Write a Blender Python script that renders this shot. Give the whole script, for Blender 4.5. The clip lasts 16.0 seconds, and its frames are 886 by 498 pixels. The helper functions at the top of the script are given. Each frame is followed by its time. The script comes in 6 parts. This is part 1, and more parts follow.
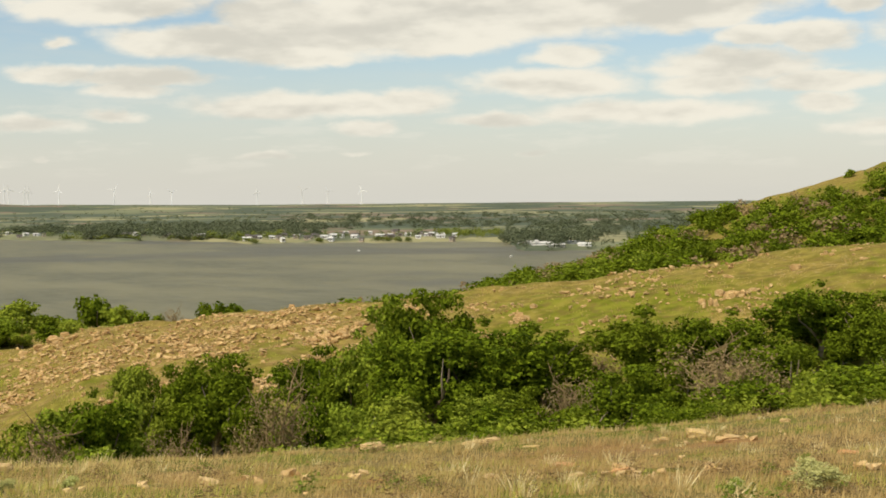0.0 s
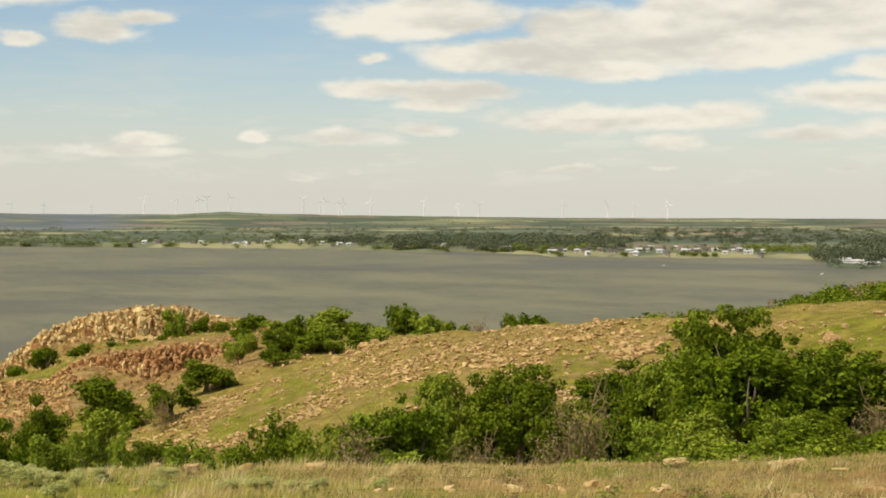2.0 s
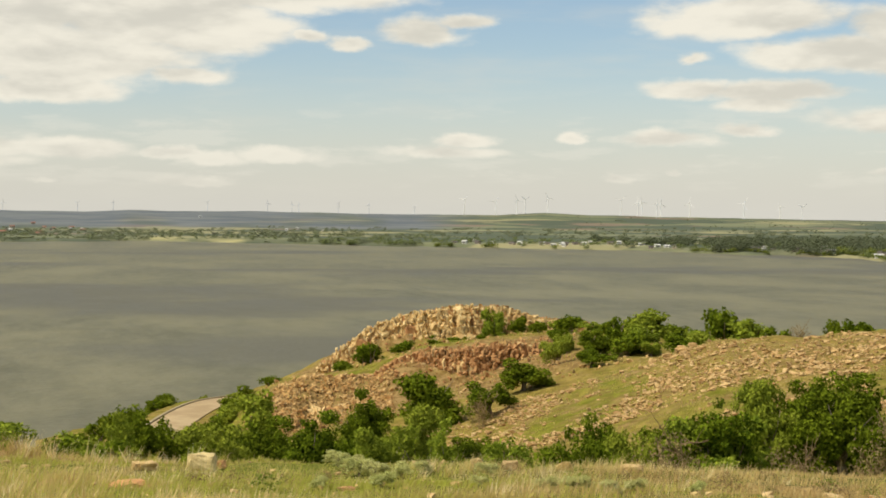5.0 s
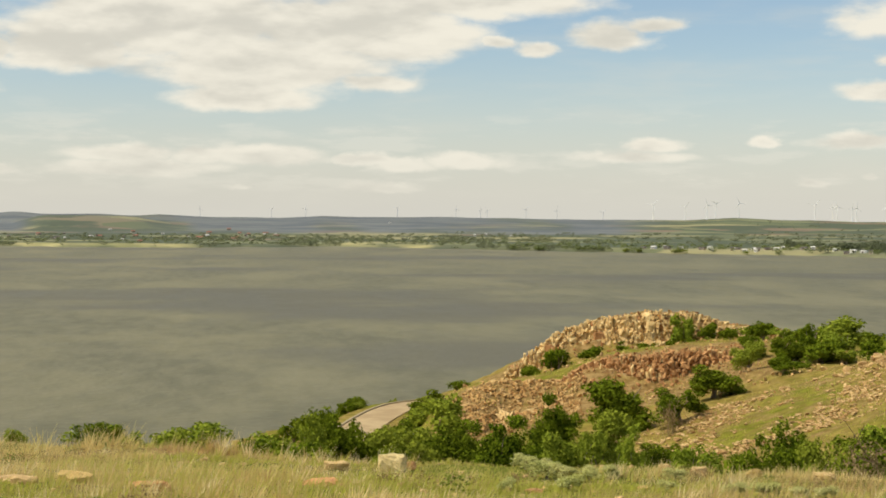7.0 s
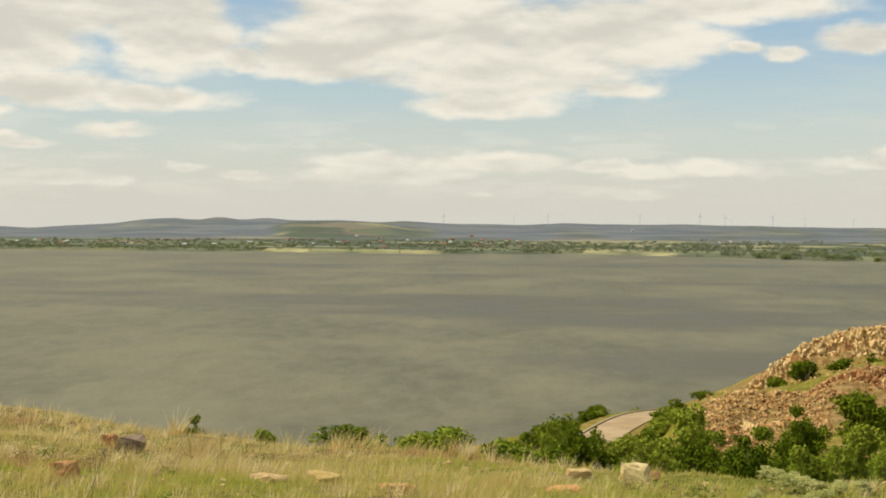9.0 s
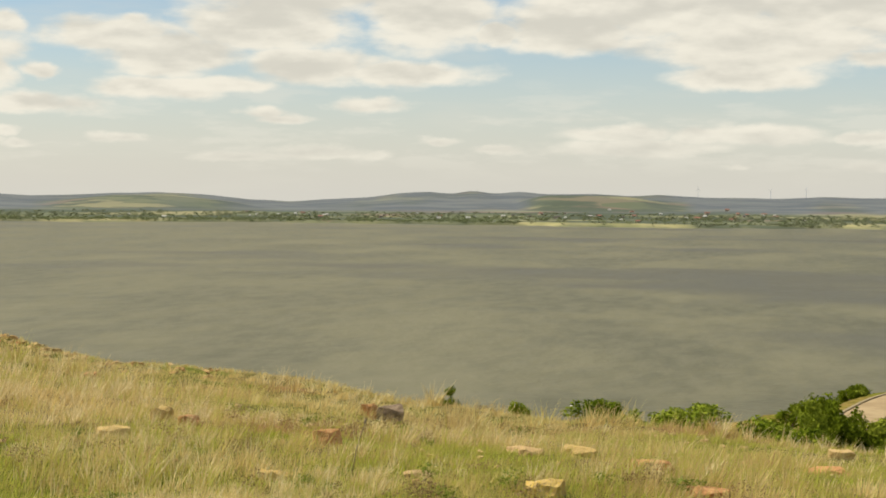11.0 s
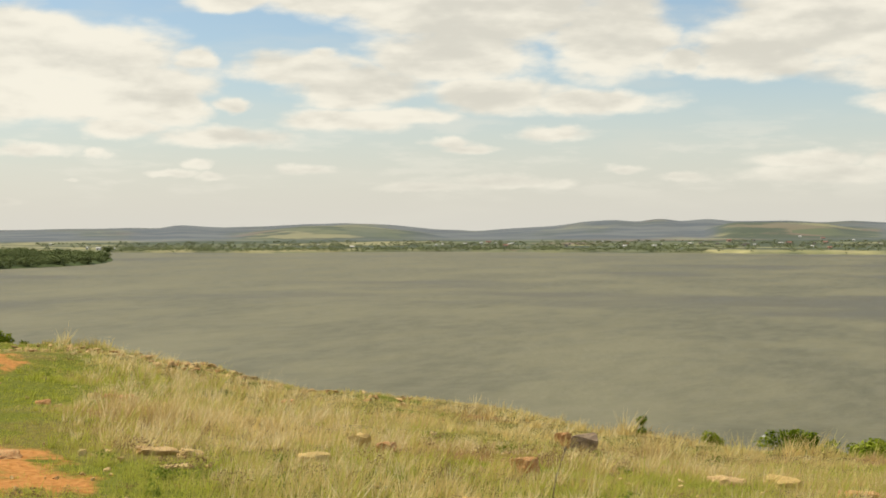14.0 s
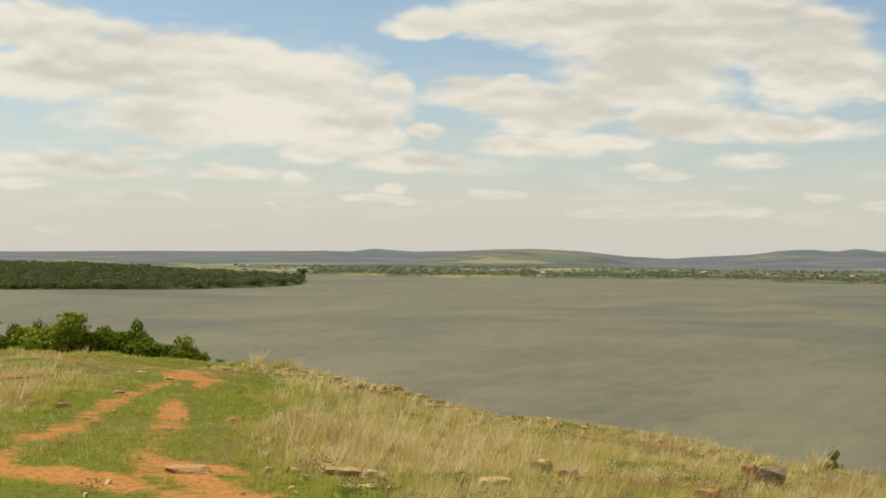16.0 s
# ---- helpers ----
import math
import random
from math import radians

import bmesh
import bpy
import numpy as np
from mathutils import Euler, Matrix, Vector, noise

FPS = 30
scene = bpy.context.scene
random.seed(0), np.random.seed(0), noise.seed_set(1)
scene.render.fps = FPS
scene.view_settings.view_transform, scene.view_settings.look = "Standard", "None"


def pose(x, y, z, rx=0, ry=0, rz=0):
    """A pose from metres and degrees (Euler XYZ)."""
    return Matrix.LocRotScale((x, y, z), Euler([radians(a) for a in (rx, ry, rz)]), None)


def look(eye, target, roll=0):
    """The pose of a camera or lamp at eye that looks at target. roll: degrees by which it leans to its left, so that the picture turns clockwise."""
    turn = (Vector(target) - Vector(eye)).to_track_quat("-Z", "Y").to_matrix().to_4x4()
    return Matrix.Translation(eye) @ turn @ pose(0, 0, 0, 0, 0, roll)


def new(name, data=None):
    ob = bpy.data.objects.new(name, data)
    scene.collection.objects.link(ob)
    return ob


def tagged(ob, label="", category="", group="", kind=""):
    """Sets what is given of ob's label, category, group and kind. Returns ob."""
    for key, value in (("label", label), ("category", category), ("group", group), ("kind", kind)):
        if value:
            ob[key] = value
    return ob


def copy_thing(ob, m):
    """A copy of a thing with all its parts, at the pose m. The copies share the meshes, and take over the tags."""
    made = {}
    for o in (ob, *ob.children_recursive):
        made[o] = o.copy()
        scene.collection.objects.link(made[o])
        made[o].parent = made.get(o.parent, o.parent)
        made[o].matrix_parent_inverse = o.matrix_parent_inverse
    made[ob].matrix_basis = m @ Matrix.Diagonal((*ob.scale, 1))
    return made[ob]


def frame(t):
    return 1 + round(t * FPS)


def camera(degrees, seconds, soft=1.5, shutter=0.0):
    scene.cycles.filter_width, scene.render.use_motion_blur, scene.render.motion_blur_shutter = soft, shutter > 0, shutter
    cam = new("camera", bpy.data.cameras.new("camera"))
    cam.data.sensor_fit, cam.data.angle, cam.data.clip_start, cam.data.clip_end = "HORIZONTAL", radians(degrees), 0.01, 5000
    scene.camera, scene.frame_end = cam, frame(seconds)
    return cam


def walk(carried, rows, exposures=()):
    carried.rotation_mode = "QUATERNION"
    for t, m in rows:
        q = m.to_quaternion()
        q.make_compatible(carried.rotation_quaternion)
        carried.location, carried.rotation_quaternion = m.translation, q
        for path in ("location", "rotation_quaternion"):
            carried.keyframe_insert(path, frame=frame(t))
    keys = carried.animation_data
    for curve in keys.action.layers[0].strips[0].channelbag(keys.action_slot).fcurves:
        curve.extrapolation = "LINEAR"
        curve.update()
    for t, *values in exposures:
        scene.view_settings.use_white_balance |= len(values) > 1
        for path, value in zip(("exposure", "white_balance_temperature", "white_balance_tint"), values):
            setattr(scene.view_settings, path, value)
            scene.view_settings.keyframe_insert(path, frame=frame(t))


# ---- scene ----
import functools

EYE = 35.0  # camera height above the lake
cam = camera(32.03, 16.0, soft=1.75, shutter=0.0)
# seconds, place (from the eye's mean), heading to the left, tilt, lean
PATH = [
    (0.0, -0.022, 0.553, 0.002, -0.000, -1.871, -0.594),
    (0.5, -0.066, 0.448, -0.006, 1.571, -1.544, -0.939),
    (1.0, -0.088, 0.417, -0.017, 2.930, -1.550, 0.201),
    (1.5, -0.061, 0.379, -0.014, 7.724, -1.210, -0.346),
    (2.0, -0.031, 0.347, -0.001, 11.281, -1.319, 0.068),
    (2.5, -0.029, 0.282, -0.000, 14.348, -1.284, -0.365),
    (3.0, -0.020, 0.283, 0.003, 16.831, -1.335, 0.076),
    (3.5, -0.009, 0.159, 0.008, 18.841, -1.242, 0.641),
    (4.0, 0.027, 0.151, 0.021, 20.566, -1.336, -0.076),
    (4.2, 0.020, 0.126, 0.024, 20.982, -1.330, -0.111),
    (6.3, 0.102, -0.100, 0.030, 27.236, -1.188, 0.485),
    (6.5, 0.116, -0.123, 0.018, 27.893, -1.119, 0.226),
    (7.0, 0.136, -0.165, 0.017, 29.999, -1.154, 0.264),
    (7.5, 0.146, -0.180, 0.017, 31.757, -1.224, -0.280),
    (8.0, 0.120, -0.153, 0.006, 33.014, -1.039, -0.168),
    (8.5, 0.082, -0.133, 0.013, 36.570, -1.035, 0.264),
    (9.0, 0.062, -0.116, -0.000, 38.962, -0.940, 0.436),
    (9.5, 0.064, -0.126, 0.005, 40.832, -0.805, 0.118),
    (10.0, 0.048, -0.188, 0.017, 44.532, -1.006, -1.112),
    (10.2, 0.037, -0.169, 0.024, 45.503, -1.128, -0.590),
    (12.3, -0.077, -0.122, -0.033, 51.935, -2.327, -0.064),
    (12.5, -0.078, -0.128, -0.022, 52.429, -2.017, 0.007),
    (13.0, -0.112, -0.160, -0.013, 53.268, -1.642, -0.644),
    (13.5, -0.157, -0.220, -0.018, 54.458, -1.281, -0.793),
    (14.0, -0.138, -0.238, -0.020, 55.190, -0.920, -0.158),
    (14.5, -0.083, -0.188, -0.020, 56.784, -0.756, 0.663),
    (15.0, -0.054, -0.176, -0.014, 58.412, -0.474, 0.941),
    (15.5, -0.038, -0.186, -0.015, 60.438, -0.271, 1.121),
    (16.0, -0.009, -0.196, -0.011, 62.263, 0.008, 0.661),
]
walk(cam, [(t, pose(x, y, EYE + z, 90 + tilt, 0, turn) @ pose(0, 0, 0, 0, 0, lean)) for t, x, y, z, turn, tilt, lean in PATH], [(0.0, 0.0), (9.0, 0.0), (12.5, 0.03), (14.4, 0.06), (15.0, -0.07), (16.0, -0.10)])

# ---------------------------------------------------------------- light
SUN_AZ, SUN_EL = 134.0, 50.0
scene.view_settings.exposure = 0.0
sun = new("sun", bpy.data.lights.new("sun", "SUN"))
sun.data.energy, sun.data.angle, sun.data.color = 4.15, radians(0.6), (1.0, 0.92, 0.76)


def heading(a, e=0.0):
    """The unit vector at a degrees to the left of +y and e degrees up."""
    a, e = radians(a), radians(e)
    return Vector((-math.sin(a) * math.cos(e), math.cos(a) * math.cos(e), math.sin(e)))


sun.matrix_world = look(heading(SUN_AZ, SUN_EL) * 200, (0, 0, 0))


# ---------------------------------------------------------------- node helpers
class Graph:
    """A small wrapper that adds and links nodes."""

    def __init__(self, tree):
        self.tree = tree
        tree.nodes.clear()

    def node(self, kind, ins=(), **props):
        n = self.tree.nodes.new(kind)
        for k, v in props.items():
            setattr(n, k, v)
        for k, v in (ins.items() if isinstance(ins, dict) else enumerate(ins)):
            self.plug(n.inputs[k], v)
        return n

    def plug(self, socket, v):
        if isinstance(v, bpy.types.NodeSocket):
            self.tree.links.new(v, socket)
        elif v is not None:
            socket.default_value = v

    def math(self, op, *ins, clamp=False):
        return self.node("ShaderNodeMath", ins, operation=op, use_clamp=clamp).outputs[0]

    def vec(self, op, *ins):
        n = self.node("ShaderNodeVectorMath", ins, operation=op)
        return n.outputs[1] if op in ("LENGTH", "DISTANCE", "DOT_PRODUCT") else n.outputs[0]

    def ramp(self, v, a, b, lo=0.0, hi=1.0):
        return self.node("ShaderNodeMapRange", (v, a, b, lo, hi), interpolation_type="SMOOTHSTEP").outputs[0]

    def mix(self, t, a, b):
        n = self.node("ShaderNodeMix", data_type="RGBA")
        for i, v in ((0, t), (6, a), (7, b)):
            self.plug(n.inputs[i], (*v, 1) if isinstance(v, tuple) and len(v) == 3 else v)
        return n.outputs[2]

    def noise(self, at, scale, detail=4, rough=0.55):
        return self.node("ShaderNodeTexNoise", {"Vector": at, "Scale": scale, "Detail": detail, "Roughness": rough}).outputs[0]

    def attr(self, name):
        return self.node("ShaderNodeAttribute", attribute_name=name).outputs["Fac"]

    def bump(self, h, strength, distance):
        return self.node("ShaderNodeBump", {"Strength": strength, "Distance": distance, "Height": h}).outputs[0]


# ---------------------------------------------------------------- sky with broken cumulus
world = bpy.data.worlds.new("sky")
scene.world = world
world.use_nodes = True
g = Graph(world.node_tree)
way = g.node("ShaderNodeTexCoord").outputs["Generated"]
sx, sy, sz = g.node("ShaderNodeSeparateXYZ", (way,)).outputs
deg_az = g.math("MULTIPLY", g.math("ARCTAN2", g.math("MULTIPLY", sx, -1.0), sy), 57.2958)
deg_el = g.math("MULTIPLY", g.math("ARCSINE", sz), 57.2958)
sky = g.node("ShaderNodeTexSky", sky_type="NISHITA", sun_disc=False, sun_elevation=radians(SUN_EL), sun_rotation=radians(-SUN_AZ), air_density=1.0, dust_density=0.6, ozone_density=1.0)
flat = g.node("ShaderNodeCombineXYZ", (deg_az, g.math("MULTIPLY", deg_el, 1.7), 0.0)).outputs[0]
wob = g.node("ShaderNodeTexNoise", {"Vector": flat, "Scale": 0.55, "Detail": 5.0, "Roughness": 0.58})
spot = g.vec("ADD", flat, g.vec("MULTIPLY", g.vec("SUBTRACT", wob.outputs["Color"], (0.5, 0.5, 0.5)), (1.9, 1.0, 0.0)))
cover = None


def cloud(a, e, w, h):
    """A cumulus seen at a degrees left and e degrees up, w and h degrees in half size, flatter below than above."""
    global cover
    kx, ky = 1 / (w * 1.12), 1 / (h * 1.7 * 1.25)
    off = g.vec("MULTIPLY_ADD", spot, (kx, ky, 0), (-a * kx, -e * 1.7 * ky, 0))
    off = g.vec("MAXIMUM", off, g.vec("MULTIPLY", off, (-1.0, -1.25, 0)))
    k = min(1.0, 0.5 + 0.6 * h)
    body = g.math("MULTIPLY_ADD", g.vec("LENGTH", off), -k, k)
    cover = body if cover is None else g.math("MAXIMUM", cover, body)


cloud(-2.5, 6.77, 6.29, 1.09)
cloud(-8.4, 6.83, 4.62, 0.88)
cloud(3.4, 6.16, 3.99, 1.01)
cloud(5.5, 5.38, 2.10, 0.50)
cloud(0.4, 5.92, 3.15, 0.76)
cloud(-4.6, 5.19, 1.51, 0.42)
cloud(-14.9, 6.85, 0.84, 0.34)
cloud(-13.4, 5.67, 1.43, 0.59)
cloud(-11.5, 5.75, 1.26, 0.42)
cloud(-10.7, 4.71, 2.94, 0.63)
cloud(-13.8, 4.09, 2.31, 0.34)
cloud(-9.6, 4.09, 1.99, 0.42)
cloud(-4.2, 4.19, 2.83, 0.50)
cloud(-8.0, 3.10, 3.78, 0.42)
cloud(-1.9, 2.87, 1.68, 0.27)
cloud(-14.0, 3.29, 1.09, 0.34)
cloud(-15.6, 2.39, 1.36, 0.27)
cloud(-3.3, 1.58, 0.52, 0.13)
cloud(1.7, 3.58, 2.20, 0.40)
cloud(12.1, 7.17, 3.25, 0.80)
cloud(5.4, 6.63, 2.52, 0.88)
cloud(2.7, 6.89, 2.73, 1.05)
cloud(9.2, 5.83, 2.73, 0.55)
cloud(6.2, 5.67, 3.57, 0.59)
cloud(4.5, 5.25, 1.47, 0.34)
cloud(14.0, 4.56, 1.47, 0.38)
cloud(11.0, 4.44, 3.15, 0.34)
cloud(11.3, 4.02, 1.68, 0.23)
cloud(13.8, 5.74, 0.67, 0.19)
cloud(6.4, 3.42, 2.73, 0.50)
cloud(3.1, 3.45, 2.31, 0.38)
cloud(2.6, 2.65, 1.01, 0.31)
cloud(14.6, 2.78, 1.68, 0.27)
cloud(12.1, 3.06, 1.15, 0.19)
cloud(18.1, 2.82, 0.55, 0.19)
cloud(22.0, 2.67, 1.01, 0.21)
cloud(22.8, 2.24, 2.10, 0.21)
cloud(14.6, 1.52, 0.42, 0.10)
cloud(16.7, 1.31, 0.55, 0.15)
cloud(6.4, 1.59, 0.88, 0.13)
cloud(3.3, 1.70, 0.76, 0.10)
cloud(23.7, 6.52, 1.38, 0.52)
cloud(22.4, 7.03, 1.05, 0.25)
cloud(27.9, 6.48, 0.59, 0.23)
cloud(26.6, 6.23, 0.67, 0.25)
cloud(42.0, 2.31, 1.99, 0.27)
cloud(38.8, 2.26, 1.15, 0.31)
cloud(36.8, 2.33, 2.31, 0.40)
cloud(32.8, 2.18, 1.01, 0.21)
cloud(31.5, 1.99, 0.88, 0.23)
cloud(29.2, 2.15, 1.34, 0.27)
cloud(32.1, 1.07, 1.22, 0.19)
cloud(37.6, 1.07, 0.46, 0.10)
cloud(41.2, 1.79, 2.94, 0.29)
cloud(43.7, 6.01, 2.31, 0.84)
cloud(40.4, 7.04, 5.04, 1.51)
cloud(36.6, 5.60, 4.83, 1.22)
cloud(37.4, 4.34, 2.62, 0.46)
cloud(32.8, 5.00, 1.57, 0.36)
cloud(33.2, 6.89, 4.41, 1.26)
cloud(28.6, 7.93, 3.46, 0.76)
cloud(26.1, 8.16, 0.92, 0.42)
cloud(50.9, 3.33, 1.57, 0.27)
cloud(54.8, 2.99, 0.84, 0.19)
cloud(52.5, 1.54, 1.89, 0.23)
cloud(46.4, 1.75, 0.76, 0.15)
cloud(77.5, 7.78, 3.15, 0.88)
cloud(76.7, 6.05, 3.57, 0.97)
cloud(71.9, 6.74, 4.62, 1.01)
cloud(69.3, 5.93, 4.83, 1.26)
cloud(70.4, 4.72, 4.62, 1.09)
cloud(67.0, 4.90, 2.94, 1.26)
cloud(64.3, 6.09, 0.88, 0.42)
cloud(63.6, 3.20, 2.41, 0.36)
cloud(67.0, 3.50, 1.47, 0.38)
cloud(65.1, 4.30, 1.26, 0.71)
cloud(73.2, 3.36, 0.97, 0.21)
cloud(62.7, 8.21, 1.57, 0.46)
cloud(59.3, 8.41, 2.73, 0.97)
cloud(53.6, 8.10, 5.24, 1.68)
cloud(49.0, 6.90, 2.41, 1.57)
cloud(54.7, 6.20, 3.15, 0.97)
cloud(60.3, 5.76, 2.31, 0.55)
cloud(58.4, 5.00, 2.31, 0.84)
cloud(53.2, 4.64, 2.31, 0.67)
cloud(49.6, 4.41, 2.73, 0.38)
cloud(59.0, 3.80, 1.99, 0.38)
cloud(56.5, 4.08, 2.10, 0.29)
cloud(59.7, 6.23, 0.76, 0.25)
cloud(46.3, 5.92, 0.80, 0.38)
cloud(76.9, 2.90, 3.15, 0.40)
cloud(77.5, 2.20, 1.13, 0.17)
cloud(74.3, 2.72, 1.68, 0.27)
cloud(69.9, 2.71, 1.30, 0.25)
cloud(67.8, 2.57, 0.42, 0.15)
cloud(62.9, 4.28, 0.55, 0.23)
cloud(64.4, 2.21, 0.50, 0.17)
cloud(63.8, 1.77, 0.55, 0.15)
cloud(60.1, 2.03, 0.97, 0.21)
cloud(65.4, 1.88, 0.80, 0.13)
cloud(68.7, 1.70, 0.36, 0.10)
cloud(73.3, 1.75, 1.47, 0.17)
cloud(54.2, 2.81, 0.92, 0.17)
cloud(50.8, 3.27, 1.38, 0.23)
cloud(55.9, 1.36, 1.51, 0.15)
cloud(52.7, 1.54, 0.97, 0.19)
cloud(50.8, 1.48, 0.80, 0.19)
cloud(48.5, 2.03, 0.71, 0.17)
cloud(70.9, 0.81, 0.59, 0.15)
cloud(75.6, 0.55, 1.47, 0.10)
cloud(-20, 6, 4, 1.2)
cloud(-24, 4, 3, 0.6)
cloud(83, 5, 4, 1.0)

fluff = g.noise(g.vec("MULTIPLY", flat, (0.62, 1.0, 1.0)), 0.50, 5, 0.52)
spread = g.node("ShaderNodeCombineXYZ", (g.math("DIVIDE", sx, g.math("MAXIMUM", sz, 0.03)), g.math("DIVIDE", sy, g.math("MAXIMUM", sz, 0.03)), 0.0)).outputs[0]
high = g.ramp(g.noise(spread, 0.55, 6, 0.6), 0.44, 0.60)  # unseen deck overhead and behind, added to whiten the fill light
high = g.math("MULTIPLY", high, g.ramp(deg_el, 11.0, 16.0))
mass = g.math("ADD", g.math("MAXIMUM", cover, -0.5), g.math("MULTIPLY", g.math("SUBTRACT", fluff, 0.5), 1.25))
mask = g.math("MAXIMUM", g.ramp(mass, -0.20, 0.30), high)
grey = g.math("ADD", g.math("MULTIPLY", g.math("SUBTRACT", 0.28, mass), 0.24), g.math("ADD", g.noise(g.vec("ADD", flat, (0.0, 0.5, 7.0)), 0.17, 3, 0.5), g.math("MULTIPLY", g.math("SUBTRACT", fluff, g.noise(g.vec("MULTIPLY", g.vec("ADD", flat, (0.0, 0.5, 0.0)), (0.62, 1.0, 1.0)), 0.50, 4, 0.50)), 1.1)))
white = g.mix(g.ramp(grey, 0.22, 0.66), (0.68, 0.65, 0.56), (0.90, 0.85, 0.722))
veil = g.ramp(deg_el, -1.5, 6.8, 1.0, 0.0)
air = g.node("ShaderNodeMix", data_type="RGBA", blend_type="MULTIPLY")
g.plug(air.inputs[0], 1.0), g.plug(air.inputs[6], sky.outputs[0]), g.plug(air.inputs[7], (0.110, 0.112, 0.113, 1))
clear = g.mix(g.math("MULTIPLY", veil, 0.92), air.outputs[2], (0.70, 0.675, 0.606))
streak = g.ramp(g.noise(g.vec("MULTIPLY", flat, (0.3, 1.0, 1.0)), 0.5, 5, 0.55), 0.45, 0.75)
clear = g.mix(g.math("MULTIPLY", streak, 0.24), clear, (0.74, 0.71, 0.61))
mask = g.math("MULTIPLY", mask, g.ramp(deg_el, 0.3, 3.2, 0.45, 0.97))
low = g.math("MULTIPLY", g.ramp(g.noise(g.vec("MULTIPLY", flat, (0.42, 1.15, 1.0)), 0.62, 6, 0.6), 0.50, 0.64), g.math("MULTIPLY", g.ramp(deg_el, 0.5, 1.6), g.ramp(deg_el, 5.0, 2.8)))
clear = g.mix(g.math("MULTIPLY", low, 0.25), clear, (0.88, 0.835, 0.72))  # rows of far small clouds
seen = g.mix(mask, clear, white)
g.node("ShaderNodeOutputWorld", (g.node("ShaderNodeBackground", (seen, 1.0)).outputs[0],))


# ---------------------------------------------------------------- materials
def material(name):
    m = bpy.data.materials.new(name)
    m.use_nodes = True
    return m, Graph(m.node_tree)


def finish(g, color, rough=0.9, normal=None, specular=0.3, **more):
    ins = {"Base Color": color if not isinstance(color, tuple) else (*color, 1), "Roughness": rough, "Specular IOR Level": specular}
    if normal is not None:
        ins["Normal"] = normal
    ins.update(more)
    b = g.node("ShaderNodeBsdfPrincipled", ins)
    g.node("ShaderNodeOutputMaterial", (b.outputs[0],))
    return b


def make_ground():
    m, g = material("hill_grass_soil")
    at = g.node("ShaderNodeTexCoord").outputs["Object"]
    big, mid, fine = g.noise(at, 0.06, 4), g.noise(at, 0.5, 5), g.noise(at, 9.0, 3)
    straw = g.mix(g.ramp(fine, 0.3, 0.7), (0.150, 0.108, 0.040), (0.250, 0.186, 0.076))
    green = g.mix(g.ramp(fine, 0.3, 0.7), (0.095, 0.108, 0.013), (0.185, 0.190, 0.032))
    lush = g.math("ADD", g.ramp(g.math("ADD", g.math("MULTIPLY", big, 0.5), g.math("MULTIPLY", mid, 0.6)), 0.48, 0.68), g.attr("lush"), clamp=True)
    straw = g.mix(g.ramp(g.noise(at, 0.22, 5), 0.48, 0.68), straw, (0.27, 0.155, 0.065))
    c = g.mix(lush, straw, green)
    thin = g.math("MULTIPLY", lush, g.ramp(g.attr("lush"), 0.0, 0.5, 0.45, 1.0))
    bare = g.mix(thin, g.mix(g.ramp(g.noise(at, 1.1, 5), 0.35, 0.65), (0.185, 0.138, 0.029), (0.295, 0.215, 0.056)), g.mix(g.ramp(g.noise(at, 1.1, 5), 0.35, 0.65), (0.115, 0.125, 0.010), (0.205, 0.200, 0.024)))
    fleck = g.math("MULTIPLY", g.ramp(g.noise(at, 2.6, 4, 0.65), 0.56, 0.66), g.math("SUBTRACT", 0.8, lush, clamp=True))
    bare = g.mix(fleck, bare, (0.39, 0.295, 0.145))
    bare = g.mix(g.math("MULTIPLY", g.ramp(g.noise(at, 0.9, 5, 0.6), 0.50, 0.64), 0.55), bare, (0.16, 0.105, 0.035))
    c = g.mix(g.attr("stony"), c, bare)
    rust = g.mix(g.ramp(fine, 0.35, 0.65), (0.39, 0.165, 0.042), (0.53, 0.258, 0.082))
    c = g.mix(g.ramp(g.math("ADD", g.attr("soil"), g.math("MULTIPLY", g.math("SUBTRACT", g.noise(at, 2.6, 6, 0.65), 0.5), 1.7)), 0.30, 0.95), c, rust)
    stone = g.mix(g.ramp(g.noise(at, 1.6, 5), 0.38, 0.6), (0.175, 0.108, 0.036), (0.29, 0.195, 0.078))
    c = g.mix(g.ramp(g.math("ADD", g.attr("rocky"), g.math("MULTIPLY", g.math("SUBTRACT", mid, 0.5), 1.1)), 0.35, 0.75), c, stone)
    finish(g, c, 0.95, g.bump(g.math("ADD", fine, mid), 0.5, 0.12), 0.04)
    return m


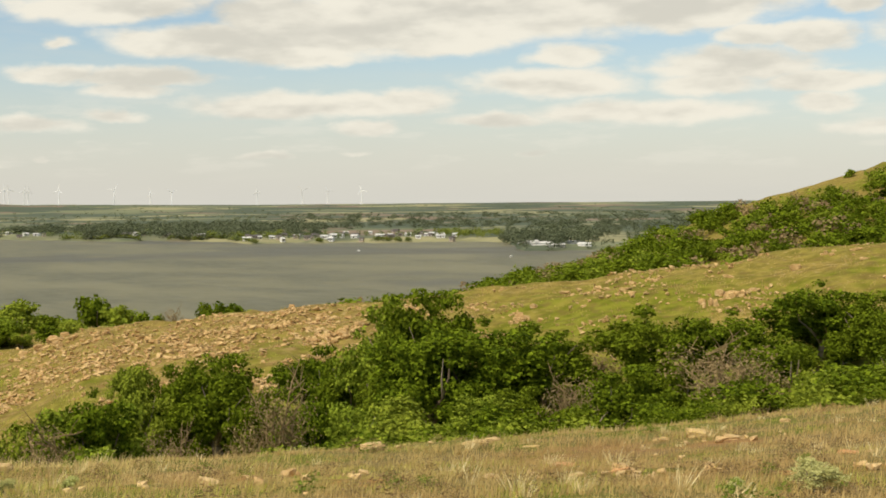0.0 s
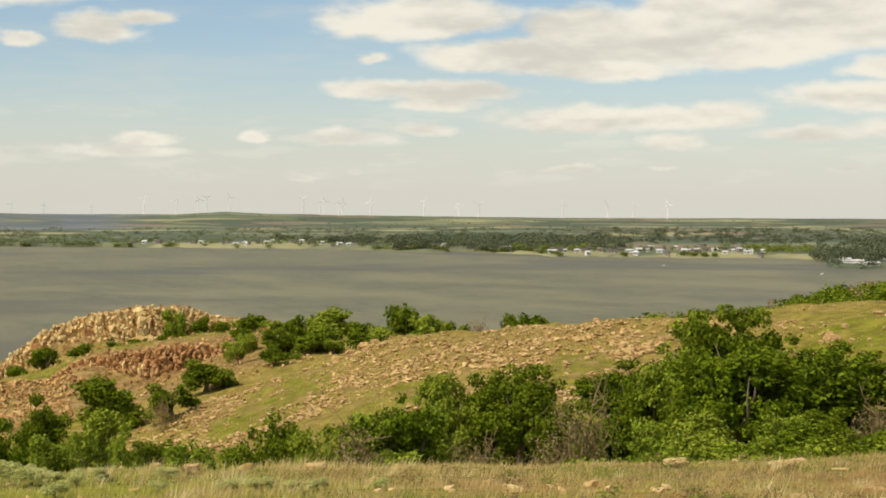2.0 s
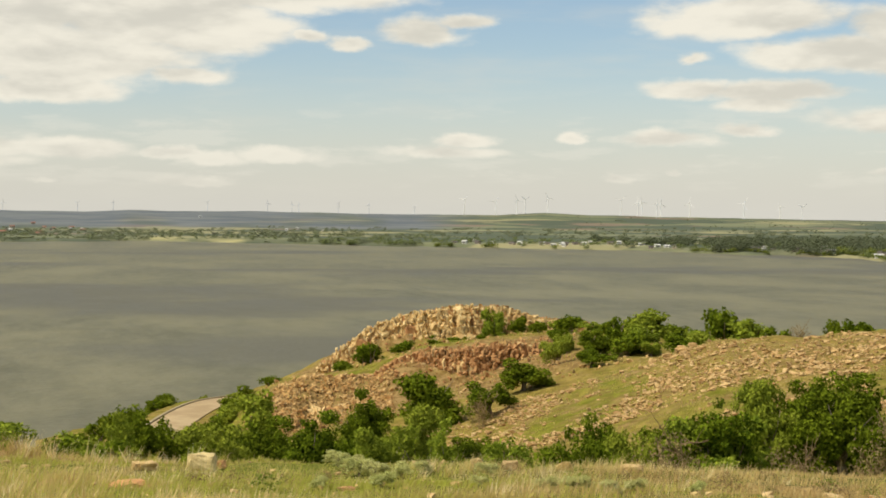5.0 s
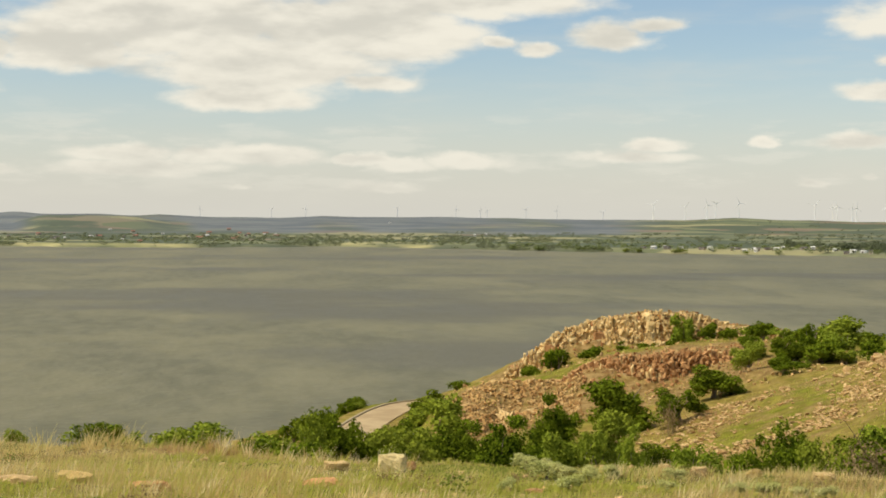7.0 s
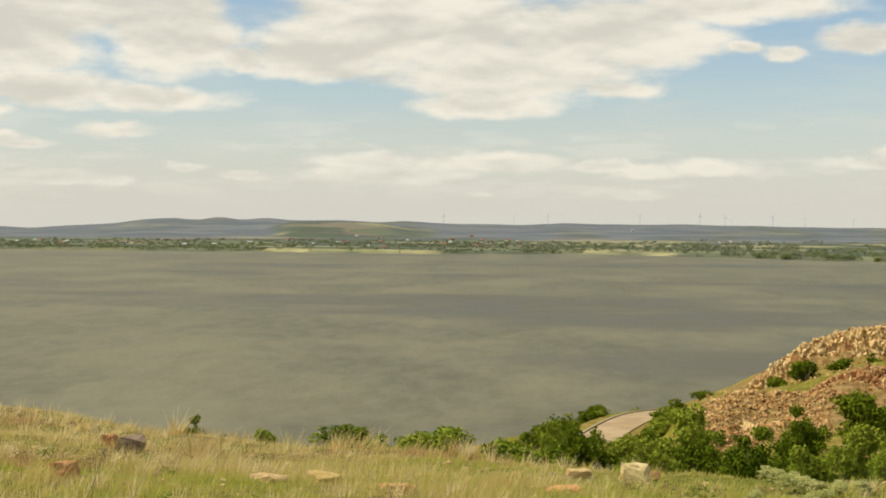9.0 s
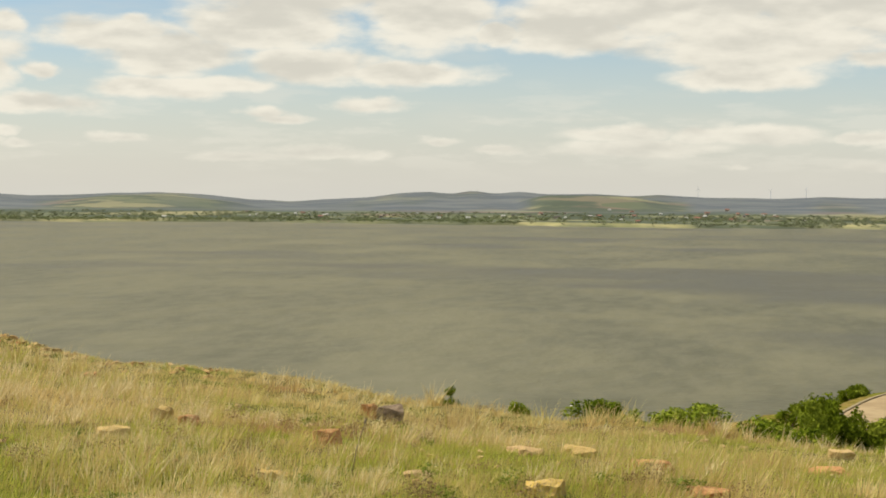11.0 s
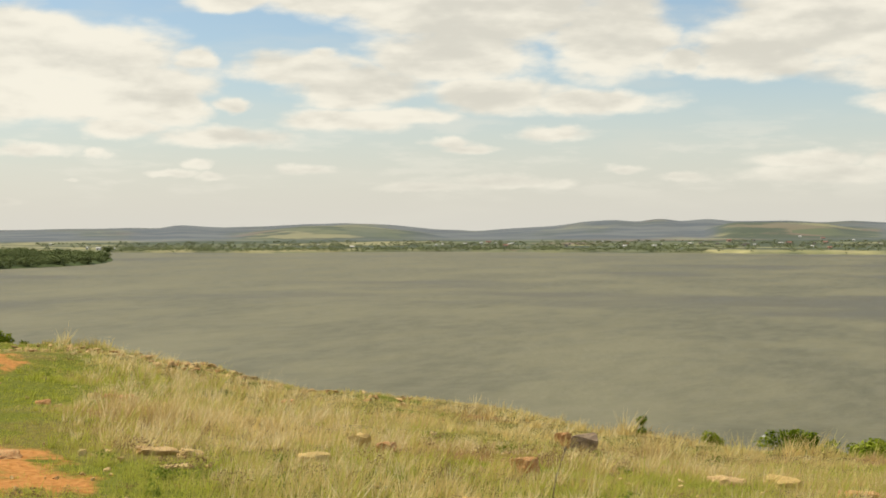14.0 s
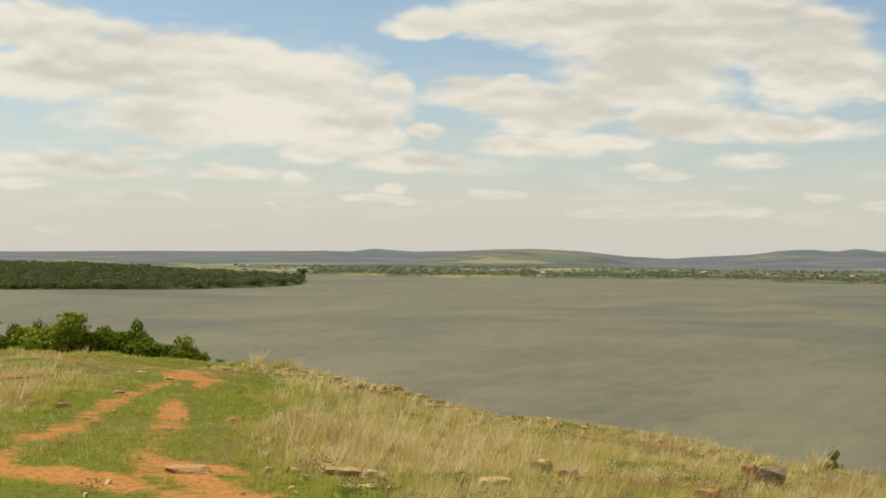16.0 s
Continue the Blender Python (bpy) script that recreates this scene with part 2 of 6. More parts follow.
def make_plain():
    """Fields, pasture and woodland on the far side of the lake, with haze tinted into the hills."""
    m, g = material("hazed_far_fields")
    at = g.node("ShaderNodeTexCoord").outputs["Object"]
    cells = g.node("ShaderNodeTexVoronoi", {"Vector": g.vec("MULTIPLY", at, (0.0042, 0.0042, 0.0)), "Scale": 1.0, "Randomness": 0.75}, distance="CHEBYCHEV")
    pick = g.node("ShaderNodeSeparateColor", (cells.outputs["Color"],)).outputs
    woods = g.noise(at, 0.0035, 6, 0.62)
    c = g.mix(g.ramp(pick[0], 0.25, 0.4), (0.135, 0.152, 0.082), (0.185, 0.195, 0.108))
    c = g.mix(g.ramp(pick[1], 0.50, 0.54), c, (0.29, 0.268, 0.140))
    c = g.mix(g.ramp(pick[2], 0.80, 0.84), c, (0.22, 0.165, 0.115))
    c = g.mix(g.ramp(woods, 0.45, 0.53), c, (0.085, 0.102, 0.066))
    # distance haze is mixed into the wooded hills' base colour as blue-grey
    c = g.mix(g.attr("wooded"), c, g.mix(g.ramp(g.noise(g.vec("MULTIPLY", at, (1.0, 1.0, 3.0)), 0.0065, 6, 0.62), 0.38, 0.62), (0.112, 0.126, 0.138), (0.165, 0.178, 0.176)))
    c = g.mix(g.attr("pasture"), c, g.mix(g.ramp(g.noise(at, 0.012, 5), 0.4, 0.6), (0.27, 0.262, 0.115), (0.40, 0.360, 0.170)))
    c = g.mix(g.attr("lush"), c, g.mix(g.ramp(g.noise(at, 0.02, 4), 0.4, 0.6), (0.060, 0.084, 0.030), (0.095, 0.122, 0.044)))
    finish(g, c, 0.95, None, 0.1)
    return m


def make_water():
    m, g = material("lake_water")
    at = g.node("ShaderNodeTexCoord").outputs["Object"]
    turn = g.node("ShaderNodeVectorRotate", {"Vector": at, "Angle": radians(-38.0)}, rotation_type="Z_AXIS").outputs[0]
    warp = g.node("ShaderNodeTexNoise", {"Vector": turn, "Scale": 0.006, "Detail": 4.0, "Roughness": 0.6}).outputs["Color"]
    run = g.vec("ADD", turn, g.vec("MULTIPLY", g.vec("SUBTRACT", warp, (0.5, 0.5, 0.5)), (60.0, 90.0, 0.0)))
    # darker and lighter blotches of the water, drawn by stretched noise
    blotch = g.ramp(g.noise(g.vec("MULTIPLY", run, (0.020, 0.0085, 1.0)), 1.0, 5, 0.62), 0.40, 0.62)
    patch = g.ramp(g.noise(g.vec("ADD", g.vec("MULTIPLY", run, (0.8, 1.0, 1.0)), (700.0, 300.0, 0.0)), 0.0046, 4, 0.52), 0.52, 0.64)
    chop = g.ramp(g.noise(g.vec("MULTIPLY", turn, (0.16, 0.055, 1.0)), 1.0, 5, 0.68), 0.34, 0.66)
    c = g.mix(blotch, (0.106, 0.098, 0.047), (0.172, 0.158, 0.087))
    c = g.mix(g.math("MULTIPLY", chop, 0.42), c, (0.218, 0.200, 0.117))
    c = g.mix(g.math("MULTIPLY", patch, 0.80), c, (0.104, 0.097, 0.066))
    wave = g.math("ADD", g.noise(at, 0.5, 3), g.noise(turn, 0.16, 3))
    finish(g, c, g.ramp(blotch, 0.0, 1.0, 0.52, 0.58), g.bump(wave, 0.45, 0.5), 0.34, IOR=1.33)
    return m


def make_rock(name, low, high, lichen, scale=1.0, cracks=False):
    m, g = material(name)
    at = g.node("ShaderNodeTexCoord").outputs["Object"]
    rnd = g.node("ShaderNodeObjectInfo").outputs["Random"]
    isle = g.node("ShaderNodeNewGeometry").outputs["Random Per Island"]
    n1, n2 = g.noise(at, 1.3 * scale, 5, 0.6), g.noise(at, 9.0 * scale, 4, 0.6)
    c = g.mix(g.ramp(n1, 0.35, 0.65), low, high)
    c = g.mix(g.math("MULTIPLY", isle, 0.55), c, (high[0] * 1.08, high[1] * 1.0, high[2] * 0.88))
    c = g.mix(g.ramp(g.math("ADD", n2, g.math("MULTIPLY", rnd, 0.1)), 0.60, 0.72), c, lichen)
    c = g.mix(g.ramp(n2, 0.42, 0.28), c, (0.10, 0.075, 0.06))
    if cracks:
        split = g.noise(g.vec("MULTIPLY", g.node("ShaderNodeNewGeometry").outputs["Position"], (4.2, 4.2, 0.8)), 1.0, 4, 0.65)
        c = g.mix(g.ramp(rnd, 0.78, 0.84), c, g.mix(n1, (0.34, 0.15, 0.055), (0.52, 0.30, 0.13)))
        c = g.mix(g.math("MULTIPLY", g.ramp(split, 0.46, 0.38), 0.70), c, (0.11, 0.065, 0.033))
    finish(g, c, 0.92, g.bump(g.math("ADD", n1, g.math("MULTIPLY", n2, 0.5)), 0.7, 0.08), 0.08)
    return m


def make_leaf(name, dark, light):
    m, g = material(name)
    isle = g.node("ShaderNodeNewGeometry").outputs["Random Per Island"]
    rnd = g.node("ShaderNodeObjectInfo").outputs["Random"]
    c = g.mix(isle, dark, light)
    c = g.mix(g.math("MULTIPLY", rnd, 0.5), c, (light[0] * 0.8, light[1] * 0.72, light[2] * 0.9))
    ins = {"Base Color": c, "Roughness": 0.75, "Specular IOR Level": 0.03}
    b = g.node("ShaderNodeBsdfPrincipled", ins).outputs[0]
    t = g.node("ShaderNodeBsdfTranslucent", (c,)).outputs[0]
    g.node("ShaderNodeOutputMaterial", (g.node("ShaderNodeMixShader", (0.24, b, t)).outputs[0],))
    return m


def make_grass(name, dry):
    """Blades that are straw or green in the same patches as the soil below."""
    m, g = material(name)
    at = g.node("ShaderNodeTexCoord").outputs["Object"]
    isle = g.node("ShaderNodeNewGeometry").outputs["Random Per Island"]
    big, mid = g.noise(at, 0.06, 4), g.noise(at, 0.5, 5)
    east = g.ramp(g.node("ShaderNodeSeparateXYZ", (at,)).outputs[0], -26.0, -4.0, 0.0, -0.07)  # the turf is drier towards the draw
    mid = g.math("ADD", mid, east)
    mid = g.math("ADD", mid, g.ramp(g.node("ShaderNodeSeparateXYZ", (at,)).outputs[0], -11.0, -4.0, 0.0, -0.17))
    lush = g.ramp(g.math("ADD", g.math("ADD", g.math("MULTIPLY", big, 0.5), g.math("MULTIPLY", mid, 0.6)), g.math("MULTIPLY", g.math("SUBTRACT", isle, 0.5), 0.25)), 0.44 + 0.2 * dry, 0.635 + 0.2 * dry)
    straw = g.mix(isle, (0.54, 0.40, 0.145), (0.93, 0.755, 0.36))
    green = g.mix(isle, (0.29, 0.315, 0.034), (0.56, 0.55, 0.10))
    straw = g.mix(g.math("MULTIPLY", g.ramp(g.noise(at, 0.22, 5), 0.48, 0.66), 0.65), straw, (0.42, 0.265, 0.115))
    straw = g.mix(g.ramp(g.node("ShaderNodeSeparateXYZ", (at,)).outputs[0], -10.0, -2.0, 0.0, 0.62), straw, (0.46, 0.305, 0.120))
    c = g.mix(g.math("ADD", lush, g.attr("turf"), clamp=True), straw, green)
    b = g.node("ShaderNodeBsdfPrincipled", {"Base Color": c, "Roughness": 0.8, "Specular IOR Level": 0.05}).outputs[0]
    t = g.node("ShaderNodeBsdfTranslucent", (c,)).outputs[0]
    g.node("ShaderNodeOutputMaterial", (g.node("ShaderNodeMixShader", (0.42, b, t)).outputs[0],))
    return m


def make_feather():
    """Bleached seed heads that catch the sun."""
    m, g = material("bleached_blades")
    isle = g.node("ShaderNodeNewGeometry").outputs["Random Per Island"]
    c = g.mix(isle, (0.60, 0.46, 0.20), (0.93, 0.80, 0.46))
    b = g.node("ShaderNodeBsdfPrincipled", {"Base Color": c, "Roughness": 0.7, "Specular IOR Level": 0.08}).outputs[0]
    t = g.node("ShaderNodeBsdfTranslucent", (c,)).outputs[0]
    g.node("ShaderNodeOutputMaterial", (g.node("ShaderNodeMixShader", (0.35, b, t)).outputs[0],))
    return m


def make_bark():
    m, g = material("bark")
    at = g.node("ShaderNodeTexCoord").outputs["Object"]
    n = g.noise(g.vec("MULTIPLY", at, (6.0, 6.0, 1.2)), 1.5, 4)
    finish(g, g.mix(g.ramp(n, 0.35, 0.65), (0.16, 0.115, 0.07), (0.34, 0.27, 0.18)), 0.95, g.bump(n, 0.6, 0.03), 0.1)
    return m


def make_plainpaint(name, color, rough=0.6):
    m, g = material(name)
    at = g.node("ShaderNodeTexCoord").outputs["Object"]
    n = g.noise(at, 1.2, 4)
    finish(g, g.mix(g.ramp(n, 0.3, 0.7), tuple(0.88 * v for v in color), color), rough)
    return m


def make_road():
    m, g = material("worn_asphalt")
    at = g.node("ShaderNodeTexCoord").outputs["Object"]
    n1, n2 = g.noise(at, 0.35, 5), g.noise(at, 12.0, 3)
    c = g.mix(g.ramp(n1, 0.35, 0.65), (0.36, 0.258, 0.135), (0.46, 0.345, 0.19))
    c = g.mix(g.math("MULTIPLY", g.ramp(n2, 0.5, 0.75), 0.4), c, (0.27, 0.185, 0.10))
    finish(g, c, 0.9, g.bump(n2, 0.3, 0.02), 0.2)
    return m


GROUND, PLAIN, WATER, BARK, ROAD = make_ground(), make_plain(), make_water(), make_bark(), make_road()
LEAF = make_leaf("oak_leaves", (0.032, 0.058, 0.003), (0.200, 0.262, 0.014))
LEAF_PALE = make_leaf("pale_oak_leaves", (0.100, 0.150, 0.012), (0.345, 0.405, 0.038))
TWIG = make_leaf("bare_twigs", (0.22, 0.155, 0.066), (0.38, 0.285, 0.130))
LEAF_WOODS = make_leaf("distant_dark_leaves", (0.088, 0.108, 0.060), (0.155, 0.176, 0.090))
# leaf green paled and greyed, distance haze put into the colour
LEAF_FAR = make_leaf("hazed_hedge_leaves", (0.150, 0.172, 0.098), (0.235, 0.258, 0.142))
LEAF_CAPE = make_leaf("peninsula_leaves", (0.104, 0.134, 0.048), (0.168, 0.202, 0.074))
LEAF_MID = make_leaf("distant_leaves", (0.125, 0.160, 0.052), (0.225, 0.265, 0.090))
# haze over the far water is paled into this green too
LEAF_SHORE = make_leaf("hazed_waterside_leaves", (0.155, 0.185, 0.088), (0.245, 0.275, 0.128))
LEAF_EDGE = make_leaf("shore_leaves", (0.120, 0.160, 0.036), (0.205, 0.245, 0.062))
LEAF_BRIGHT = make_leaf("distant_bright_leaves", (0.13, 0.17, 0.025), (0.25, 0.28, 0.055))
SAGE = make_leaf("sage_leaves", (0.33, 0.355, 0.095), (0.67, 0.665, 0.25))
WEED = make_leaf("weed_leaves", (0.10, 0.15, 0.015), (0.24, 0.30, 0.045))
BROWN_WEED = make_leaf("brown_seed_heads", (0.16, 0.11, 0.045), (0.32, 0.22, 0.10))
GRASS, STRAW, FEATHER = make_grass("meadow_blades", 0.0), make_grass("straw_blades", 1.0), make_feather()
WHITE, TAN = make_plainpaint("white_siding", (0.74, 0.71, 0.66)), make_plainpaint("tan_siding", (0.42, 0.34, 0.25))
METAL_ROOF, DARK_ROOF, RED_ROOF = make_plainpaint("pale_roof", (0.62, 0.60, 0.56)), make_plainpaint("dark_shingles", (0.10, 0.085, 0.075)), make_plainpaint("red_roof_tiles", (0.30, 0.135, 0.09))
PANE, KERB = make_plainpaint("dark_window", (0.05, 0.06, 0.07), 0.15), make_plainpaint("kerb_concrete", (0.36, 0.29, 0.17), 0.9)
# the second turbine colour is white with cloud shade put into it
TURBINE_WHITE, TURBINE_SHADED = make_plainpaint("turbine_paint", (0.90, 0.89, 0.86)), make_plainpaint("turbine_cloud_shaded", (0.70, 0.71, 0.72))
RUST_ROCK = make_rock("rust_granite", (0.44, 0.20, 0.075), (0.64, 0.36, 0.16), (0.60, 0.46, 0.22), 3.0)
LICHEN_ROCK = make_rock("yellow_lichen_granite", (0.48, 0.34, 0.13), (0.66, 0.48, 0.20), (0.72, 0.50, 0.03), 3.0)
GREY_ROCK = make_rock("grey_granite", (0.54, 0.41, 0.19), (0.76, 0.62, 0.32), (0.74, 0.58, 0.14), 3.0)
SCREE = make_rock("granite_rubble", (0.35, 0.195, 0.072), (0.58, 0.415, 0.20), (0.34, 0.25, 0.11), 1.0)
RED_ROCK = make_rock("red_granite", (0.45, 0.265, 0.095), (0.70, 0.535, 0.265), (0.72, 0.62, 0.35), 1.0, True)
RUBBLE = make_rock("red_rubble", (0.41, 0.220, 0.072), (0.58, 0.395, 0.172), (0.56, 0.44, 0.22), 0.5, True)
PALE_ROCK = make_rock("pale_granite", (0.46, 0.29, 0.125), (0.68, 0.50, 0.255), (0.66, 0.50, 0.10), 3.0)
DARK_ROCK = make_rock("dark_granite", (0.21, 0.155, 0.105), (0.38, 0.285, 0.19), (0.46, 0.24, 0.08), 3.0)


# ---------------------------------------------------------------- the lie of the land
def vnoise(x, y, seed=0):
    """Smooth value noise in about -1 to 1."""
    xi, yi = np.floor(x), np.floor(y)
    fx, fy = x - xi, y - yi
    fx, fy = fx * fx * (3 - 2 * fx), fy * fy * (3 - 2 * fy)

    def rnd(i, j):
        v = np.sin(i * 127.1 + j * 311.7 + seed * 74.7) * 43758.5453
        return 2 * (v - np.floor(v)) - 1

    a, b, c, d = rnd(xi, yi), rnd(xi + 1, yi), rnd(xi, yi + 1), rnd(xi + 1, yi + 1)
    return (a * (1 - fx) + b * fx) * (1 - fy) + (c * (1 - fx) + d * fx) * fy


def fbm(x, y, seed=0, octaves=4):
    return sum(vnoise(x * 2.03**k, y * 2.03**k, seed + k) * 0.5**k for k in range(octaves))


@functools.lru_cache(None)
def knots(pairs):
    """Headings in rising order and their values, closed round the full circle."""
    k = sorted((a % 360, v) for a, v in pairs)
    k.append((k[0][0] + 360, k[0][1]))
    return np.array([a for a, _ in k]), np.array([v for _, v in k])


def along(az, *pairs):
    """A value that glides between (heading, value) pairs, closed round the full circle."""
    x, y = knots(pairs)
    return np.interp((np.asarray(az, float) - x[0]) % 360, x - x[0], y)


def drop(r, el):
    return r * np.tan(np.radians(el))


def smooth(v, a, b):
    t = np.clip((v - a) / (b - a), 0, 1)
    return t * t * (3 - 2 * t)


def road_near(x, y):
    """Distance from the road's centre line, and the road's height there below the eye."""
    best, bed, edge = np.full(x.shape, 1e9), np.full(x.shape, -22.0), 0
    for (a0, r0, z0), (a1, r1, z1) in zip(ROAD_LINE, ROAD_LINE[1:]):
        p, q = np.array(heading(a0).to_2d()) * r0, np.array(heading(a1).to_2d()) * r1
        d = q - p
        t = np.clip(((x - p[0]) * d[0] + (y - p[1]) * d[1]) / (d @ d), 0, 1)
        run = np.hypot(x - p[0] - d[0] * t, y - p[1] - d[1] * t)
        bed = np.where(run < best, z0 + (z1 - z0) * t, bed)
        best = np.minimum(best, run)
    return best, bed, edge


ROAD_LINE = [(40.0, 108, -20.6), (37.0, 122, -21.0), (34.9, 138, -21.4), (33.5, 152, -21.8), (32.8, 164, -22.0), (32.1, 173.5, -22.0), (31.4, 180, -22.0), (30.3, 184.6, -22.1), (28.5, 189, -22.5), (25.0, 197, -23.5)]


def land(az, r):
    """Height of the ground relative to the eye, at a heading and a distance."""
    az, r = np.broadcast_arrays(np.asarray(az, float), np.asarray(r, float))
    edge_r = along(az, (-40, 38), (-16, 36), (0, 33), (12, 31), (30, 32), (40, 36), (50, 42), (60, 50), (68, 56), (78, 60), (110, 60))
    edge_e = along(az, (-40, -4.5), (-16, -7.45), (-10.7, -8.2), (-6.6, -8.75), (0, -9.1), (8, -9.4), (20, -9.4), (28, -9.3), (35, -8.95), (40, -8.5), (46, -8.1), (50, -7.75), (52.1, -7.25), (56.3, -6.68), (60.5, -6.08), (64, -5.35), (67.5, -4.66), (70, -4.46), (74, -4.13), (78.3, -3.98), (110, -3.5))
    rise_r = along(az, (-40, 95), (-16, 100), (0, 105), (12, 115), (15, 120), (24, 112), (30, 110), (78, 110))
    rise_z = along(az, (-40, 2.0), (-16, drop(100, -1.6)), (-10.7, drop(102, -2.3)), (-6.6, drop(103, -2.82)), (0, drop(105, -3.52)), (4, drop(108, -3.92)), (8, drop(112, -4.18)), (12.5, drop(115, -4.55)), (15.2, drop(120, -5.32)), (18.5, drop(119, -6.5)), (21.4, drop(116, -7.6)), (25, -17.2), (30, -19.5), (34, -20.5), (50, -19), (62, -17), (68, -13), (72, -9.8), (78, -9.2), (110, -6))
    dip_z = along(az, (-40, -4), (-16, -8.0), (-8, -9.3), (0, -10.4), (10, -11.4), (20, -13.2), (30, -14.6), (40, -12.5), (60, -9.5), (70, -6.6), (78, -6.0), (110, -5.5))
    back_z = along(az, (-40, -3), (-16, -9), (0, -13), (12, -13), (15, -12.6), (18, -12.8), (21, -14.9), (24.7, -16.6), (27, -18.0), (30, -19.9), (33, -21.4), (50, -24), (68, -20), (78, -16), (110, -12))
    six_z = along(az, (-40, -5), (-16, -14), (0, -19), (8, -18), (13, -14), (15, -12.5), (18.9, -11.7), (21, -12.2), (22.8, -12.7), (24.05, -13.3), (24.9, -14.2), (25.6, -15.5), (28.3, -15.8), (29.4, -16.9), (31, -20.7), (33, -22.3), (40, -27), (68, -26), (78, -22), (110, -18))
    sev_z = along(az, (-40, 0), (-16, -5), (-8, -12), (0, -20), (8, -21), (13, -16), (15, -14.3), (20, -14.0), (23.5, -15.5), (25.4, -17.2), (27.2, -18.9), (29, -20.5), (31, -22.8), (34, -25), (40, -31), (68, -30), (78, -27), (110, -20))
    top_z = along(az, (-40, 12), (-16, drop(330, 1.15)), (-12.7, drop(330, 0.15)), (-10.7, drop(330, -0.45)), (-9.3, drop(330, -0.95)), (-6.6, -13), (-4.5, -17), (-2.4, -19), (0, -23), (4, -27), (9, -21), (13, -15), (15.3, -14.5), (17.9, -13.0), (19.4, -12.5), (20.8, -11.2), (22.4, -11.15), (24.3, -12.2), (25.5, -13.55), (26.3, -15.2), (27, -17.2), (28, -19.8), (30, -23), (32, -26), (40, -34), (78, -33), (110, -28))
    far = along(az, (-40, 1), (6, 1), (13, 0), (110, 0), (140, 1))  # the farther hill lies wider out
    cliff = smooth(az, 13, 16) * smooth(az, 29, 27.5)  # steep faces of the bluffs
    rs = [0.5 + 0 * r, 16 + 0 * r, edge_r, edge_r + 24, rise_r, (rise_r + 15 + 25 * far) * (1 - cliff) + 140 * cliff, 150 + 60 * far - 4 * cliff, 180 + 80 * far + 2.5 * cliff, 190 + 140 * far - 2.5 * cliff, 222 + 190 * far, 300 + 200 * far, 5200 + 0 * r]
    zs = [-1.65 + 0 * r, -3.25 + 0 * r, drop(edge_r, edge_e), dip_z, rise_z, back_z, six_z, sev_z, top_z, np.minimum(top_z - 2.5, top_z * 0.62 - 9.5 - 8 * far), -39 + 0 * r, -41 + 0 * r]
    z = zs[0].copy()
    for k in range(len(rs) - 1):
        m = np.clip((r - rs[k]) / (rs[k + 1] - rs[k]), 0, 1)
        m = m if k < 1 else 0.45 * m + 0.55 * m * m * (3 - 2 * m)
        z = np.where(r >= rs[k], zs[k] + (zs[k + 1] - zs[k]) * m, z)
    x, y = -np.sin(np.radians(az)) * r, np.cos(np.radians(az)) * r
    z = z + fbm(x / 3.1, y / 3.1, 3) * np.interp(r, [3, 12, 30, 60, 900], [0.02, 0.07, 0.08, 0.25, 0.4])
    # a bench cut for the road
    run, bed, _ = road_near(x, y)
    z = np.where((r > 100) & (r < 230), bed + (z - bed) * smooth(run, 3.6, 9.0), z)
    # the far shore, the plain behind it and the hills on the skyline
    shore = far_shore(az) + fbm(az * 1.3, az * 0 + 2, 9) * 20
    sky = along(az, (-60, -0.15), (-9.7, -0.20), (8, -0.17), (14.8, -0.07), (17.8, -0.02), (19.3, 0.05), (21, -0.05), (24.6, -0.05), (28.5, 0.01), (30.5, 0.03), (33, 0.02), (34.5, 0.06), (36, -0.03), (38.6, 0.0), (40.4, 0.09), (41.4, 0.03), (42.6, 0.10), (44.6, 0.08), (45.5, 0.17), (46.4, 0.09), (47.2, 0.18), (48, 0.07), (48.8, 0.15), (49.9, 0.10), (51, -0.07), (52.6, -0.18), (53.9, -0.28), (55.4, -0.21), (57.1, -0.03), (58.8, 0.06), (60.4, 0.01), (61.7, -0.07), (63.3, -0.11), (64.9, -0.01), (65.7, -0.14), (66.7, -0.11), (68.4, -0.15), (73, -0.2), (80, -0.3), (110, -0.2))
    hill = drop(4600, sky) + fbm(az * 0.8, r / 900, 21) * 1.0
    plain = -33.8 + 5.5 * smooth(r, shore, 3600) + fbm(x / 260, y / 260, 5) * 1.0
    plain = plain + (hill - plain) * smooth(r, along(az, (-20, 3300), (24, 3100), (30, 2700), (70, 2700), (80, 2900)), 4600)
    # two grassy foothills in front of the darker range
    foot1 = drop(3400, along(az, (38.4, -0.62), (39.5, -0.30), (41.4, -0.01), (43, 0.05), (44.6, 0.04), (45.3, -0.15), (46.2, -0.62)))
    foot2 = drop(3500, along(az, (54.2, -0.62), (56, -0.28), (58.4, -0.03), (60.4, -0.06), (62, -0.22), (64.5, -0.62)))
    swell = smooth(r, 2850, 3420) * smooth(r, 4000, 3480)
    plain = np.maximum(plain, -32 + (np.maximum(foot1, foot2) + 32) * swell)
    z = np.where(r > shore, np.maximum(-36 + 3 * smooth(r, shore, shore + 40), -36) + (plain + 33) * smooth(r, shore, shore + 60), z)
    # the wooded peninsula
    lobe2 = smooth(az, 66.9, 68.6) * smooth(r, along(az, (67, 1400), (69, 1280), (72, 1160), (80, 1125)), 1560) * smooth(r, 1900, 1620)
